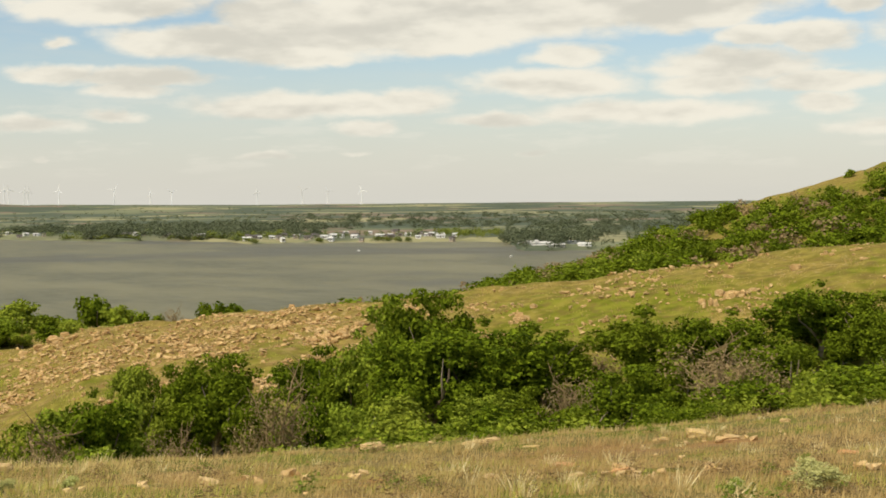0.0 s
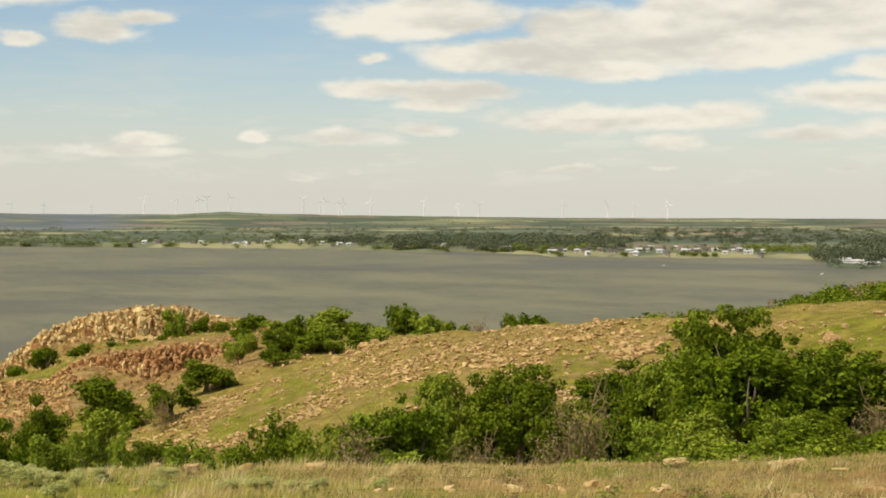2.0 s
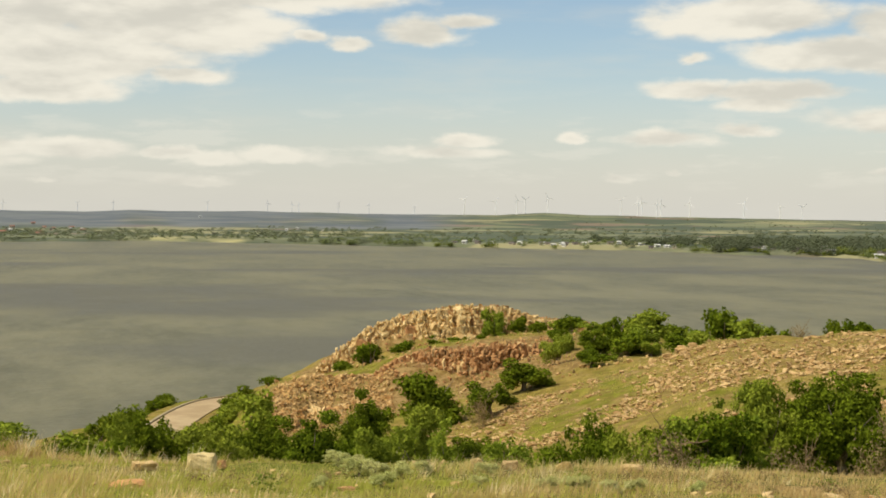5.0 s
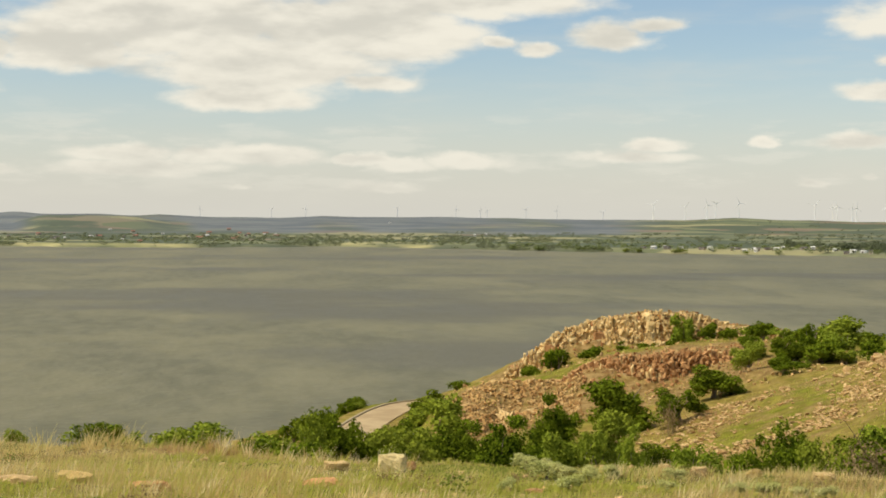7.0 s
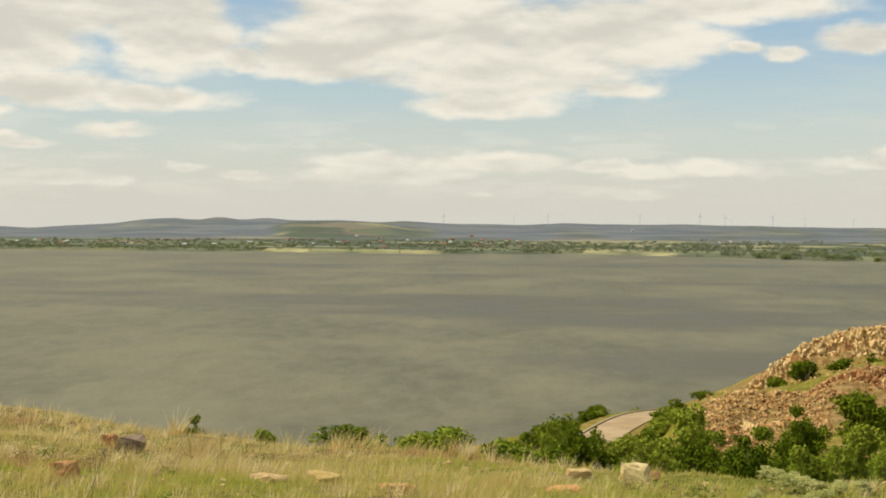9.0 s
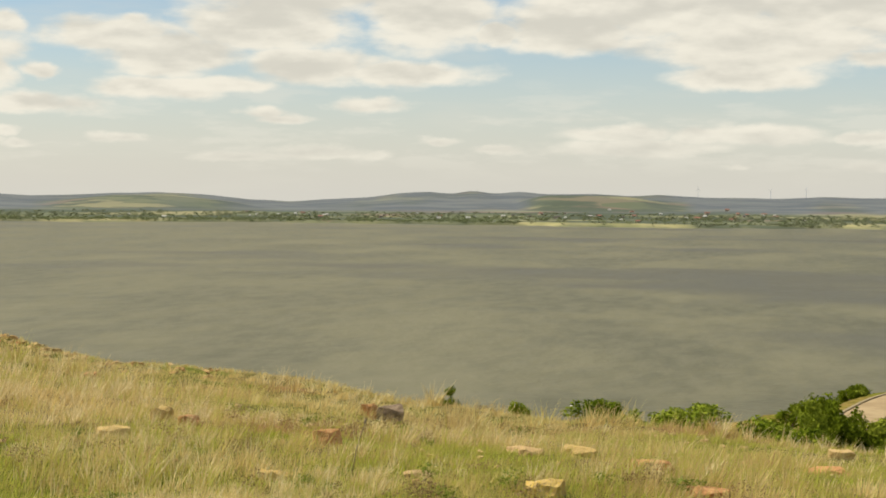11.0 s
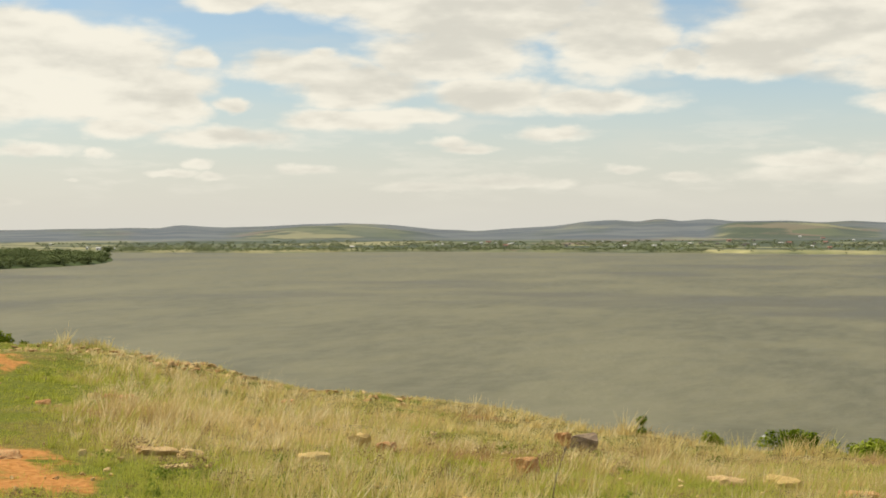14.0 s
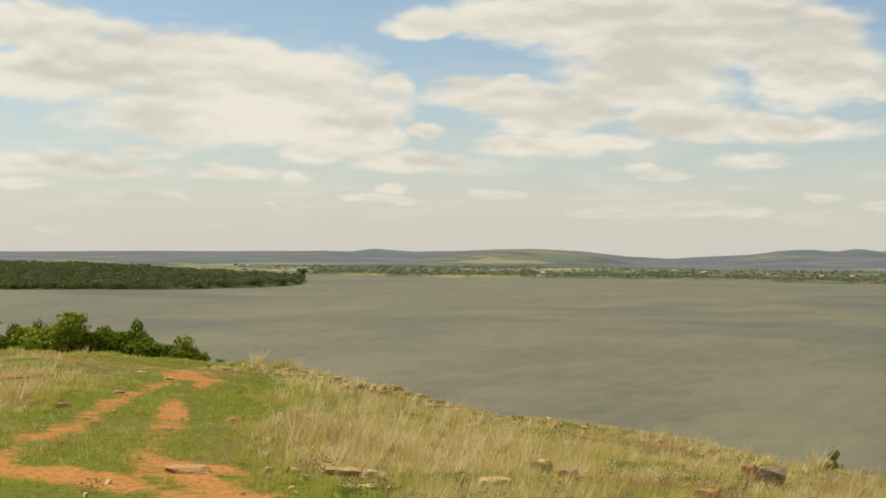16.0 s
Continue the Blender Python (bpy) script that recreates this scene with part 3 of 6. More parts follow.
    cape = -38 + 5.0 * smooth(lobe2, 0.0, 0.25) + along(az, (67, 0), (69, 2), (71.3, 5), (75.5, 11), (80, 12), (110, 12)) * smooth(lobe2, 0.1, 1)
    return np.maximum(z, np.where((r > 1100) & (r < 2000), cape, -50))


def far_shore(az):
    return EYE / np.tan(np.radians(along(np.asarray(az, float), (-60, 1.9), (-5, 2.0), (-2.9, 2.0), (-2.4, 1.66), (0, 1.62), (7, 1.62), (8, 1.50), (14.3, 1.38), (16, 1.33), (25, 1.24), (34, 1.08), (38.7, 1.15), (47, 1.09), (55, 1.03), (61.9, 1.05), (68, 1.0), (80, 1.0), (120, 1.5))))


def place(az, r):
    """The point of the ground at a heading and a distance, in the world."""
    return Vector((-math.sin(radians(az)) * r, math.cos(radians(az)) * r, EYE + float(land(az, r))))


def link_mesh(name, verts, faces, mats, parent=None, smooth_shade=False):
    me = bpy.data.meshes.new(name)
    verts, faces = np.asarray(verts, np.float32), np.asarray(faces, np.int32)
    n, k = faces.shape
    me.vertices.add(len(verts)), me.loops.add(n * k), me.polygons.add(n)
    me.vertices.foreach_set("co", verts.ravel())
    me.loops.foreach_set("vertex_index", faces.ravel())
    me.polygons.foreach_set("loop_start", np.arange(0, n * k, k, dtype=np.int32))
    me.polygons.foreach_set("use_smooth", np.full(n, smooth_shade))
    for m in mats if isinstance(mats, (list, tuple)) else [mats]:
        me.materials.append(m)
    me.update(calc_edges=True)
    me.validate()
    ob = new(name, me)
    ob.parent = parent
    return ob


def part(name, bm, mat, parent, label=""):
    me = bpy.data.meshes.new(name)
    bm.to_mesh(me)
    bm.free()
    me.materials.append(mat)
    ob = new(name, me)
    ob.parent = parent
    return tagged(ob, label)


def near_line(x, y, *pts):
    best = np.full(np.shape(x), 1e9)
    for p, q in zip(pts, pts[1:]):
        p, q = np.array(p), np.array(q)
        d = q - p
        t = np.clip(((x - p[0]) * d[0] + (y - p[1]) * d[1]) / (d @ d), 0, 1)
        best = np.minimum(best, np.hypot(x - p[0] - d[0] * t, y - p[1] - d[1] * t))
    return best


def track_soil(x, y):
    """Bare red earth of the two-wheel track, 0 to 1."""
    rag = fbm(x / 0.9, y / 0.9, 17) * 0.35
    a = near_line(x, y, (-24.5, 4.9), (-27.4, 5.8), (-28.0, 6.5), (-30.2, 7.6), (-34.3, 9.4), (-37.3, 10.6), (-41.9, 12.6), (-45.5, 14.4))
    b = near_line(x, y, (-22.4, 6.6), (-25.0, 7.3), (-28.0, 8.7), (-31.2, 9.8), (-35.4, 11.2), (-38.5, 12.6), (-43.3, 14.6), (-46, 15.9))
    c = near_line(x, y, (-27.0, 4.0), (-23.4, 4.9), (-22.0, 5.5), (-20.6, 6.1), (-18.5, 6.6))
    d = near_line(x, y, (-23.3, 7.5), (-21.8, 7.2), (-20.0, 6.7), (-18.0, 6.8))
    e = near_line(x, y, (-45.0, 14.8), (-48.0, 15.6), (-53, 16.2))
    out = smooth(a + rag * 0.6, 0.62, 0.05) * np.clip(0.85 + 0.35 * vnoise(x / 1.9, y / 1.9, 23), 0, 1)
    out = np.maximum(out, smooth(b + rag * 0.6, 0.58, 0.05) * np.clip(0.80 + 0.35 * vnoise(x / 1.7, y / 1.7, 29), 0, 1))
    for v, w in ((c, 1.35), (d, 1.15), (e, 1.3)):
        out = np.maximum(out, smooth(v + rag * 1.2, w, w * 0.15))
    return out


def green_patch(az, r):
    """Short green turf between the rubble."""
    spots = ((28.0, 128, 2.5, 5), (6.2, 91, 1.2, 6), (16.6, 112, 1.3, 9), (18.6, 101, 1.6, 6), (12.5, 88, 1.2, 4), (-7, 88, 3.0, 4), (26.5, 168, 1.6, 8))
    out = sum(np.exp(-(((az - a) / da) ** 2) - ((r - b) / dr) ** 2) for a, b, da, dr in spots)
    return 1.5 * out * np.clip(0.75 + 0.7 * vnoise(np.asarray(az) * 2.4, np.asarray(r) / 2.2, 57), 0.1, 1.2)


def short_turf(x, y):
    """Grazed stony turf between the tall dry grass, 0 to 1."""
    return smooth(vnoise(x / 5.2, y / 3.6, 73) + 0.35 * vnoise(x / 1.7, y / 1.4, 74), 0.08, 0.42) * smooth(-x, -3, 6)


BARE_LINES = (([(-4.6, 24.6), (-3.0, 24.0), (-1.6, 26.2)], 1.5), ([(-4.2, 21.8), (-2.1, 21.2), (-1.2, 21.3)], 0.9), ([(1.2, 21.6), (2.8, 21.3)], 0.8), ([(4.8, 19.9), (6.4, 20.6)], 0.9), ([(4.2, 31.0), (5.5, 29.6), (7.4, 30.4)], 0.8))


def scraped(x, y):
    """A bare brown stony patch beside the draw, 0 to 1."""
    rag = fbm(x / 1.1, y / 1.1, 27) * 0.6
    out = np.zeros(np.shape(x))
    for line, w in BARE_LINES:
        out = np.maximum(out, smooth(near_line(x, y, *line) + rag, w, 0.25 * w))
    return out


def build_ground():
    azs = np.r_[np.arange(-24, 86, 0.29), np.arange(86, 336, 5.0)]
    rs = np.r_[np.geomspace(0.002, 0.5, 4), np.geomspace(0.6, 40, 90), np.arange(40.8, 300, 1.15), np.geomspace(302, 4960, 130)]
    A, R = np.meshgrid(azs, rs, indexing="ij")
    Z = EYE + land(A, R)
    X, Y = -np.sin(np.radians(A)) * R, np.cos(np.radians(A)) * R
    na, nr = A.shape
    i, j = np.meshgrid(np.arange(na), np.arange(nr - 1), indexing="ij")
    i2 = (i + 1) % na
    faces = np.stack([i * nr + j, i * nr + j + 1, i2 * nr + j + 1, i2 * nr + j], -1).reshape(-1, 4)
    verts = np.stack([X, Y, Z], -1).reshape(-1, 3)
    middle = len(verts)
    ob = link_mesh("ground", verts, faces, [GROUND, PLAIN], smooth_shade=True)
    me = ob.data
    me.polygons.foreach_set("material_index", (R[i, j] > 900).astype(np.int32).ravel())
    foothill = (smooth(A, 38.8, 39.6) * smooth(A, 45.6, 44.8) + 0.9 * smooth(A, 55, 57) * smooth(A, 64, 61.5)) * smooth(R, 2850, 3000) * smooth(R, 3900, 3500)
    # where the far hills take the woodland colour that carries the haze
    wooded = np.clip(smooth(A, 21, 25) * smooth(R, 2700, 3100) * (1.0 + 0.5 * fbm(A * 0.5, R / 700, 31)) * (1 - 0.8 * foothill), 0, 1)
    near_shore = R - far_shore(A)
    strip = along(A, (-2.2, 0), (-1.2, 0.25), (8, 0.25), (20, 0.25), (30, 0.25), (30.5, 1), (33.6, 1), (34.2, 0.1), (38.9, 0.1), (39.3, 1), (45.4, 1), (46, 0.15), (56, 0.4), (66, 0.5))
    pasture = np.clip(smooth(near_shore, 0, 15) * smooth(near_shore, 150, 90) * strip * (0.75 + 0.6 * fbm(A * 0.9, R / 50, 41)), 0, 1)
    pasture = pasture * ((A < 67) | (R > 2000)) * smooth(A, -2.2, -1.2)
    rocky = np.zeros_like(A)
    rocky += 0.48 * smooth(R, 72, 84) * smooth(R, 128, 118) * smooth(A, -2, 5) * smooth(A, 24, 20)  # ridge face
    rocky += 0.75 * smooth(R, 126, 132) * smooth(R, 156, 150) * smooth(A, 16, 19) * smooth(A, 31, 29)
    rocky += 0.7 * smooth(R, 181, 185) * smooth(R, 215, 205) * smooth(A, 15, 18) * smooth(A, 30, 28)
    soil = np.zeros_like(A) + track_soil(X, Y) * (R < 80) + 0.5 * scraped(X, Y)
    lush = smooth(fbm(X / 9, Y / 9, 51), 0.15, 0.55) * np.interp(R, [0, 60, 75, 125, 160, 300, 900], [0.7, 0.7, 0.25, 0.25, 0.5, 0.7, 0])
    lush = lush + 0.8 * (A < 36) * smooth(R, 38, 48) * smooth(R, 82, 70) + green_patch(A, R)
    lush = lush + 0.27 * smooth(A, 3, -4) * smooth(R, 70, 80) * smooth(R, 130, 115) * np.clip(0.8 + 0.9 * fbm(X / 6, Y / 6, 53), 0, 1.4)
    lush = lush + 0.35 * short_turf(X, Y) * (R < 66)
    lush = lush + 0.5 * smooth(near_line(X, Y, (-19, 4.5), (-27, 6.6), (-33, 9.7), (-43, 13.8), (-52, 16)) + fbm(X / 2.2, Y / 2.2, 19) * 1.6, 4.6, 2.0)
    lush = lush * (1 - 0.7 * smooth(X, -11, -4) * (R < 40))
    lush = np.where(R > 900, smooth(A, 66, 66.5) * (R > 1100) * (R < 1950), lush)
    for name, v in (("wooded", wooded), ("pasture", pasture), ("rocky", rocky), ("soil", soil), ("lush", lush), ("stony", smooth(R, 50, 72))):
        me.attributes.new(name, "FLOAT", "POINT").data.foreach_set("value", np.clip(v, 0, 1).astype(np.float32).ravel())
    tagged(ob, "grassy rocky hillside running down to a lake and far fields", "ground", kind="structure")
    return ob


build_ground()
v = [(math.cos(t) * r, math.sin(t) * r, 0.0) for r in (120, 600, 1600, 3000) for t in np.linspace(0, 2 * math.pi, 96, endpoint=False)]
f = [(k * 96 + i, k * 96 + (i + 1) % 96, (k + 1) * 96 + (i + 1) % 96, (k + 1) * 96 + i) for k in range(3) for i in range(96)]
tagged(link_mesh("water", v, f, WATER), "muddy grey-green lake ruffled by the wind", "lake", kind="structure")


# ---------------------------------------------------------------- trees
def crown_mesh(seed, leaves, leaf, mat, lumps=34, squash=0.85):
    """A crown of many small leaves gathered in clumps on boughs, in a unit box: 1 wide, 1 high, base at 0."""
    rng = np.random.default_rng(seed)
    boughs = max(5, lumps // 7)
    b = rng.normal(size=(boughs, 3))
    b /= (np.abs(b) ** 2.6).sum(1)[:, None] ** (1 / 2.6)
    b *= rng.uniform(0.55, 0.86, (boughs, 1))
    home = rng.integers(0, boughs, lumps)
    c = rng.normal(size=(lumps, 3))
    c = b[home] + c / np.linalg.norm(c, axis=1)[:, None] * rng.uniform(0.16, 0.48, (lumps, 1))
    core = rng.random(lumps) < 0.24  # shaded heart of the crown
    c[core] *= 0.5
    size = (np.abs(c) ** 2.6).sum(1)[:, None] ** (1 / 2.6)
    c = c / np.maximum(size, 1.0) * (0.40, 0.40, 0.42)
    c[:, 2] = np.maximum(c[:, 2] + 0.52, 0.10)
    rad = rng.uniform(0.65, 1.35, lumps) * 0.46 * lumps**-0.42
    rad[core] *= 1.7
    pick = rng.choice(lumps, leaves, p=rad**2 / (rad**2).sum())
    d = rng.normal(size=(leaves, 3))
    d /= np.linalg.norm(d, axis=1)[:, None]
    depth = rng.uniform(0.3, 1.0, (leaves, 1)) ** 0.5 * rng.uniform(0.8, 1.22, (leaves, 1))
    p = c[pick] + d * rad[pick][:, None] * depth * (1.1, 1.1, squash)
    out = d * 0.7 + rng.normal(size=d.shape) * 0.6 + (0, 0, 0.4)
    out /= np.linalg.norm(out, axis=1)[:, None]
    u = np.cross(out, rng.normal(size=d.shape))
    u /= np.linalg.norm(u, axis=1)[:, None]
    w = np.cross(out, u)
    s = leaf * rng.uniform(0.6, 1.35, (leaves, 1))
    tri = np.stack([p - u * s, p + u * s * 0.7 - w * s * 0.75, p + u * s * 0.7 + w * s * 0.75 + out * s * 0.2], 1)
    return tri.reshape(-1, 3), np.arange(leaves * 3).reshape(-1, 3)


def limb(verts, faces, a, b, ra, rb, sides=6, bends=3, rng=None):
    """A bent tapering limb from a to b."""
    a, b = Vector(a), Vector(b)
    axis = (b - a).normalized()
    side = axis.orthogonal().normalized()
    other = axis.cross(side)
    first = len(verts)
    for k in range(bends + 1):
        t = k / bends
        mid = a.lerp(b, t)
        if 0 < k < bends:
            mid = mid + (side * rng.uniform(-1, 1) + other * rng.uniform(-1, 1)) * (b - a).length * 0.07
        rad = ra + (rb - ra) * t
        for i in range(sides):
            q = 2 * math.pi * i / sides
            verts.append(mid + (side * math.cos(q) + other * math.sin(q)) * rad)
    for k in range(bends):
        for i in range(sides):
            s = first + k * sides
            faces.append((s + i, s + (i + 1) % sides, s + sides + (i + 1) % sides, s + sides + i))


def trunk_mesh(seed, limbs=7):
    rng = random.Random(seed)
    v, f = [], []
    fork = Vector((rng.uniform(-0.04, 0.04), rng.uniform(-0.04, 0.04), 0.32))
    limb(v, f, (0, 0, -0.04), fork, 0.045, 0.03, rng=rng)
    for k in range(limbs):
        q = 2 * math.pi * (k + rng.random() * 0.6) / limbs
        tip = Vector((math.cos(q) * rng.uniform(0.16, 0.32), math.sin(q) * rng.uniform(0.16, 0.32), rng.uniform(0.5, 0.86)))
        limb(v, f, fork * rng.uniform(0.6, 1.0), tip * 0.92, 0.016, 0.003, 5, 4, rng)
    return v, f


def dead_mesh(seed):
    rng = random.Random(seed)
    v, f = [], []
    for s in range(3):
        base = Vector((rng.uniform(-0.12, 0.12), rng.uniform(-0.12, 0.12), -0.03))
        top = base + Vector((rng.uniform(-0.2, 0.2), rng.uniform(-0.2, 0.2), rng.uniform(0.55, 0.9)))
        limb(v, f, base, top, 0.022, 0.007, 5, 4, rng)
        for k in range(9):
            a = base.lerp(top, rng.uniform(0.3, 1.0))
            b = a + Vector((rng.uniform(-0.28, 0.28), rng.uniform(-0.28, 0.28), rng.uniform(0.02, 0.3)))
            limb(v, f, a, b, 0.009, 0.003, 4, 3, rng)
            for _ in range(4):
                e = a.lerp(b, rng.uniform(0.3, 1.0))
                limb(v, f, e, e + Vector((rng.uniform(-0.13, 0.13), rng.uniform(-0.13, 0.13), rng.uniform(-0.02, 0.16))), 0.005, 0.002, 3, 2, rng)
    return v, f


def mesh_of(name, verts, faces, mat):
    ob = link_mesh(name, [tuple(p) for p in verts], faces, mat)
    me = ob.data
    bpy.data.objects.remove(ob)
    return me


CROWNS = {}
for k in range(5):
    CROWNS["oak", k] = (mesh_of("trunk", *trunk_mesh(k), BARK), mesh_of("crown", *crown_mesh(k, 14000, 0.0162, LEAF, 84 + 6 * k), LEAF))
    CROWNS["bush", k] = (mesh_of("trunk", *trunk_mesh(k + 20, 5), BARK), mesh_of("crown", *crown_mesh(k + 20, 5800, 0.0245, LEAF, 46), LEAF))
    CROWNS["palebush", k] = (CROWNS["bush", k][0], mesh_of("crown", *crown_mesh(k + 90, 5800, 0.0245, LEAF_PALE, 46), LEAF_PALE))
    CROWNS["pale", k] = (CROWNS["oak", k][0], mesh_of("crown", *crown_mesh(k + 80, 13000, 0.0165, LEAF_PALE, 80 + 6 * k), LEAF_PALE))
    CROWNS["copse", k] = (CROWNS["bush", k][0], mesh_of("crown", *crown_mesh(k + 60, 2600, 0.038, LEAF, 30), LEAF))
    CROWNS["palecopse", k] = (CROWNS["bush", k][0], mesh_of("crown", *crown_mesh(k + 100, 2600, 0.038, LEAF_PALE, 30), LEAF_PALE))
    CROWNS["dead", k] = (mesh_of("trunk", *dead_mesh(k), TWIG), mesh_of("crown", *crown_mesh(k + 40, 900, 0.014, TWIG, 14), TWIG))
TREE_RNG = random.Random(5)
LABELS = {
    "oak": ("green leafy scrub oak growing on the rocky slope", "tree"),
    "bush": ("low rounded green bush on the grassy slope", "bush"),
    "dead": ("bare grey-brown leafless shrub among the green oaks", "shrub"),
}


def tree(az, r, top, width, kind="oak", group="trees in the draw"):
    """A tree rooted at a heading and distance, whose tip stands at the angle top seen from the eye."""
    r = 49.0 if kind == "dead" and 50 < r < 62 else r
    foot = place(az, r)
    high = max(EYE + r * math.tan(radians(top)) - foot.z, 0.7 if r < 140 else 1.1)
    base = "bush" if kind == "oak" and (r > 100 or high < 1.5) else kind
    k = TREE_RNG.randrange(5)
    form = TREE_RNG.choice(("copse", "copse", "palecopse")) if base == "bush" and r > 140 else "palebush" if base == "bush" and TREE_RNG.random() < (0.1 if az > 60 else 0.5 if az > 20 else 0.25) else "pale" if base == "oak" and TREE_RNG.random() < (0.1 if az > 60 else 0.5 if az > 20 else 0.3 if az > 10 else 0.12) else base
    root = new({"oak": "oak_tree", "bush": "bush", "dead": "dead_shrub"}[base])
    wide = min(max(width * (1.3 if r < 80 else 1.4), 0.7 * high), (1.8 if az > 35.5 and r < 80 else 1.5 if r < 80 else 1.9 if r < 170 else 2.6) * high)
    sunk = 0.22 * high if form in ("copse", "palecopse") else 0.1 * high if base == "bush" else 0.0  # low boughs hide the stem
    wide = max(wide, 1.35 * high) if 36 < az < 44 and r < 80 else wide
    root.matrix_world = Matrix.Translation(foot - Vector((0, 0, sunk))) @ Matrix.Rotation(TREE_RNG.uniform(0, 6.28), 4, "Z") @ Matrix.Diagonal((wide, wide, (high + sunk) * 1.05, 1))
    for name, me in zip(("trunk", "crown"), CROWNS[form, k]):
        new(name, me).parent = root
    tagged(root, *LABELS[base], group=group)
    return root


tree(1.37, 67, -3.38, 4.7, "oak")
tree(2.35, 66, -3.66, 3.6, "oak")
tree(0.25, 66, -3.5, 3.8, "oak")
tree(-1.33, 62, -4.38, 6.6, "oak")
tree(-3.61, 65, -4.67, 4.5, "oak")
tree(0.45, 60, -4.63, 4.6, "oak")
tree(2.01, 62, -5.13, 3.0, "oak")
tree(8.32, 62, -5.63, 3.6, "oak")
tree(11.26, 66, -6.06, 1.8, "oak")
tree(13.06, 58, -6.7, 3.4, "oak")
tree(4.72, 68, -5.4, 3.5, "oak")
tree(3.37, 66, -5.36, 2.9, "oak")
tree(6.59, 57, -6.9, 2.5, "oak")
tree(14.84, 56, -7.72, 3.1, "oak")
tree(9.44, 63, -5.91, 2.1, "oak")
tree(-7.54, 66, -4.06, 4.8, "oak")
tree(-9.27, 64, -4.37, 3.5, "oak")
tree(-10.78, 64, -4.12, 4.9, "oak")
tree(-13.58, 68, -3.09, 6.5, "oak")
tree(-15.43, 66, -3.53, 3.6, "oak")
tree(-6.49, 56, -6.21, 3.5, "oak")
tree(-12.35, 52, -5.15, 3.2, "oak")
tree(-14.11, 50, -5.93, 2.6, "oak")
tree(5.15, 55, -7.13, 2.4, "oak")
tree(2.87, 54, -6.97, 2.6, "oak")
tree(-1.5, 52, -7.22, 2.9, "oak")
tree(-2.96, 52, -7.02, 2.3, "oak")
tree(-8.13, 58, -6.0, 2.8, "oak")
tree(-15.27, 48, -6.11, 2.1, "oak")
tree(-9.76, 57, -5.18, 3.1, "dead")
tree(-11.16, 55, -5.67, 2.0, "dead")
tree(-4.42, 54, -6.21, 1.6, "dead")
tree(7.42, 55, -7.49, 1.6, "dead")
tree(9.87, 52, -7.91, 1.5, "dead")
tree(5.97, 60, -6.3, 1.5, "dead")
tree(1.84, 50, -7.8, 1.1, "dead")
tree(8.37, 64, -5.63, 3.7, "oak")
tree(11.33, 62, -6.08, 1.6, "oak")
tree(12.97, 58, -6.78, 3.8, "oak")
tree(16.93, 60, -7.33, 2.2, "oak")
tree(20.48, 56, -7.79, 2.9, "oak")
tree(18.38, 52, -7.97, 2.3, "oak")
tree(15.66, 52, -7.93, 2.3, "oak")
tree(25.94, 95, -6.46, 2.8, "oak")
tree(24.06, 75, -7.19, 3.6, "oak")
tree(23.46, 118, -5.43, 5.0, "oak")
tree(19.91, 125, -5.16, 5.5, "oak")
tree(21.26, 115, -6.15, 3.2, "oak")
tree(17.4, 130, -4.76, 4.0, "oak")
tree(30.24, 118, -6.64, 5.2, "oak")
tree(31.41, 75, -7.73, 4.4, "oak")
tree(29.41, 90, -7.56, 4.0, "oak")
tree(27.57, 84, -7.38, 3.7, "oak")
tree(25.09, 70, -7.39, 2.6, "oak")
tree(22.17, 62, -7.59, 2.5, "oak")
tree(34.0, 85, -7.14, 3.7, "oak")
tree(29.34, 160, -5.84, 2.2, "oak")
tree(32.45, 192, -6.72, 3.3, "oak")
tree(33.63, 192, -6.87, 4.5, "oak")
tree(14.63, 58, -7.4, 1.3, "dead")
tree(21.57, 110, -6.46, 2.0, "dead")
tree(25.6, 174, -4.5, 3.0, "oak")
tree(24.4, 175, -4.62, 2.4, "oak")
tree(26.95, 177, -5.22, 2.6, "oak")
tree(21.09, 181.5, -3.42, 2.2, "bush")
tree(20.2, 182, -3.68, 1.9, "oak")
tree(18.57, 180, -3.8, 2.6, "oak")
tree(22.6, 178, -4.45, 1.6, "oak")
tree(23.3, 178, -4.66, 1.5, "oak")
tree(21.7, 178, -4.4, 1.2, "oak")
tree(17.41, 166, -3.92, 3.0, "oak")
tree(16.57, 161, -3.83, 3.5, "oak")
tree(15.53, 160, -3.42, 4.4, "oak")
tree(14.27, 166, -3.88, 3.8, "oak")
tree(15.83, 150, -4.73, 3.0, "oak")
tree(12.62, 172, -3.43, 4.4, "oak")
tree(11.64, 168, -3.66, 4.4, "oak")
tree(13.44, 160, -3.99, 3.5, "oak")
tree(14.58, 150, -4.46, 2.7, "oak")
tree(10.75, 165, -4.06, 3.0, "oak")
tree(8.81, 170, -3.81, 3.1, "oak")
tree(8.1, 172, -3.63, 3.8, "oak")
tree(6.89, 172, -3.7, 2.8, "oak")
tree(9.89, 160, -3.75, 1.5, "dead")
tree(42.48, 72, -7.54, 2.5, "oak")
tree(40.39, 66, -7.81, 1.1, "oak")
tree(39.22, 62, -7.71, 1.4, "oak")
tree(37.57, 64, -7.87, 2.2, "oak")
tree(35.07, 80, -7.36, 2.6, "oak")
tree(34.03, 86, -7.1, 3.8, "oak")
tree(31.94, 192, -6.66, 2.2, "oak")
tree(32.99, 192, -6.87, 3.7, "oak")
tree(36.53, 58, -8.18, 1.3, "oak")
tree(48.13, 64, -7.14, 1.2, "oak")
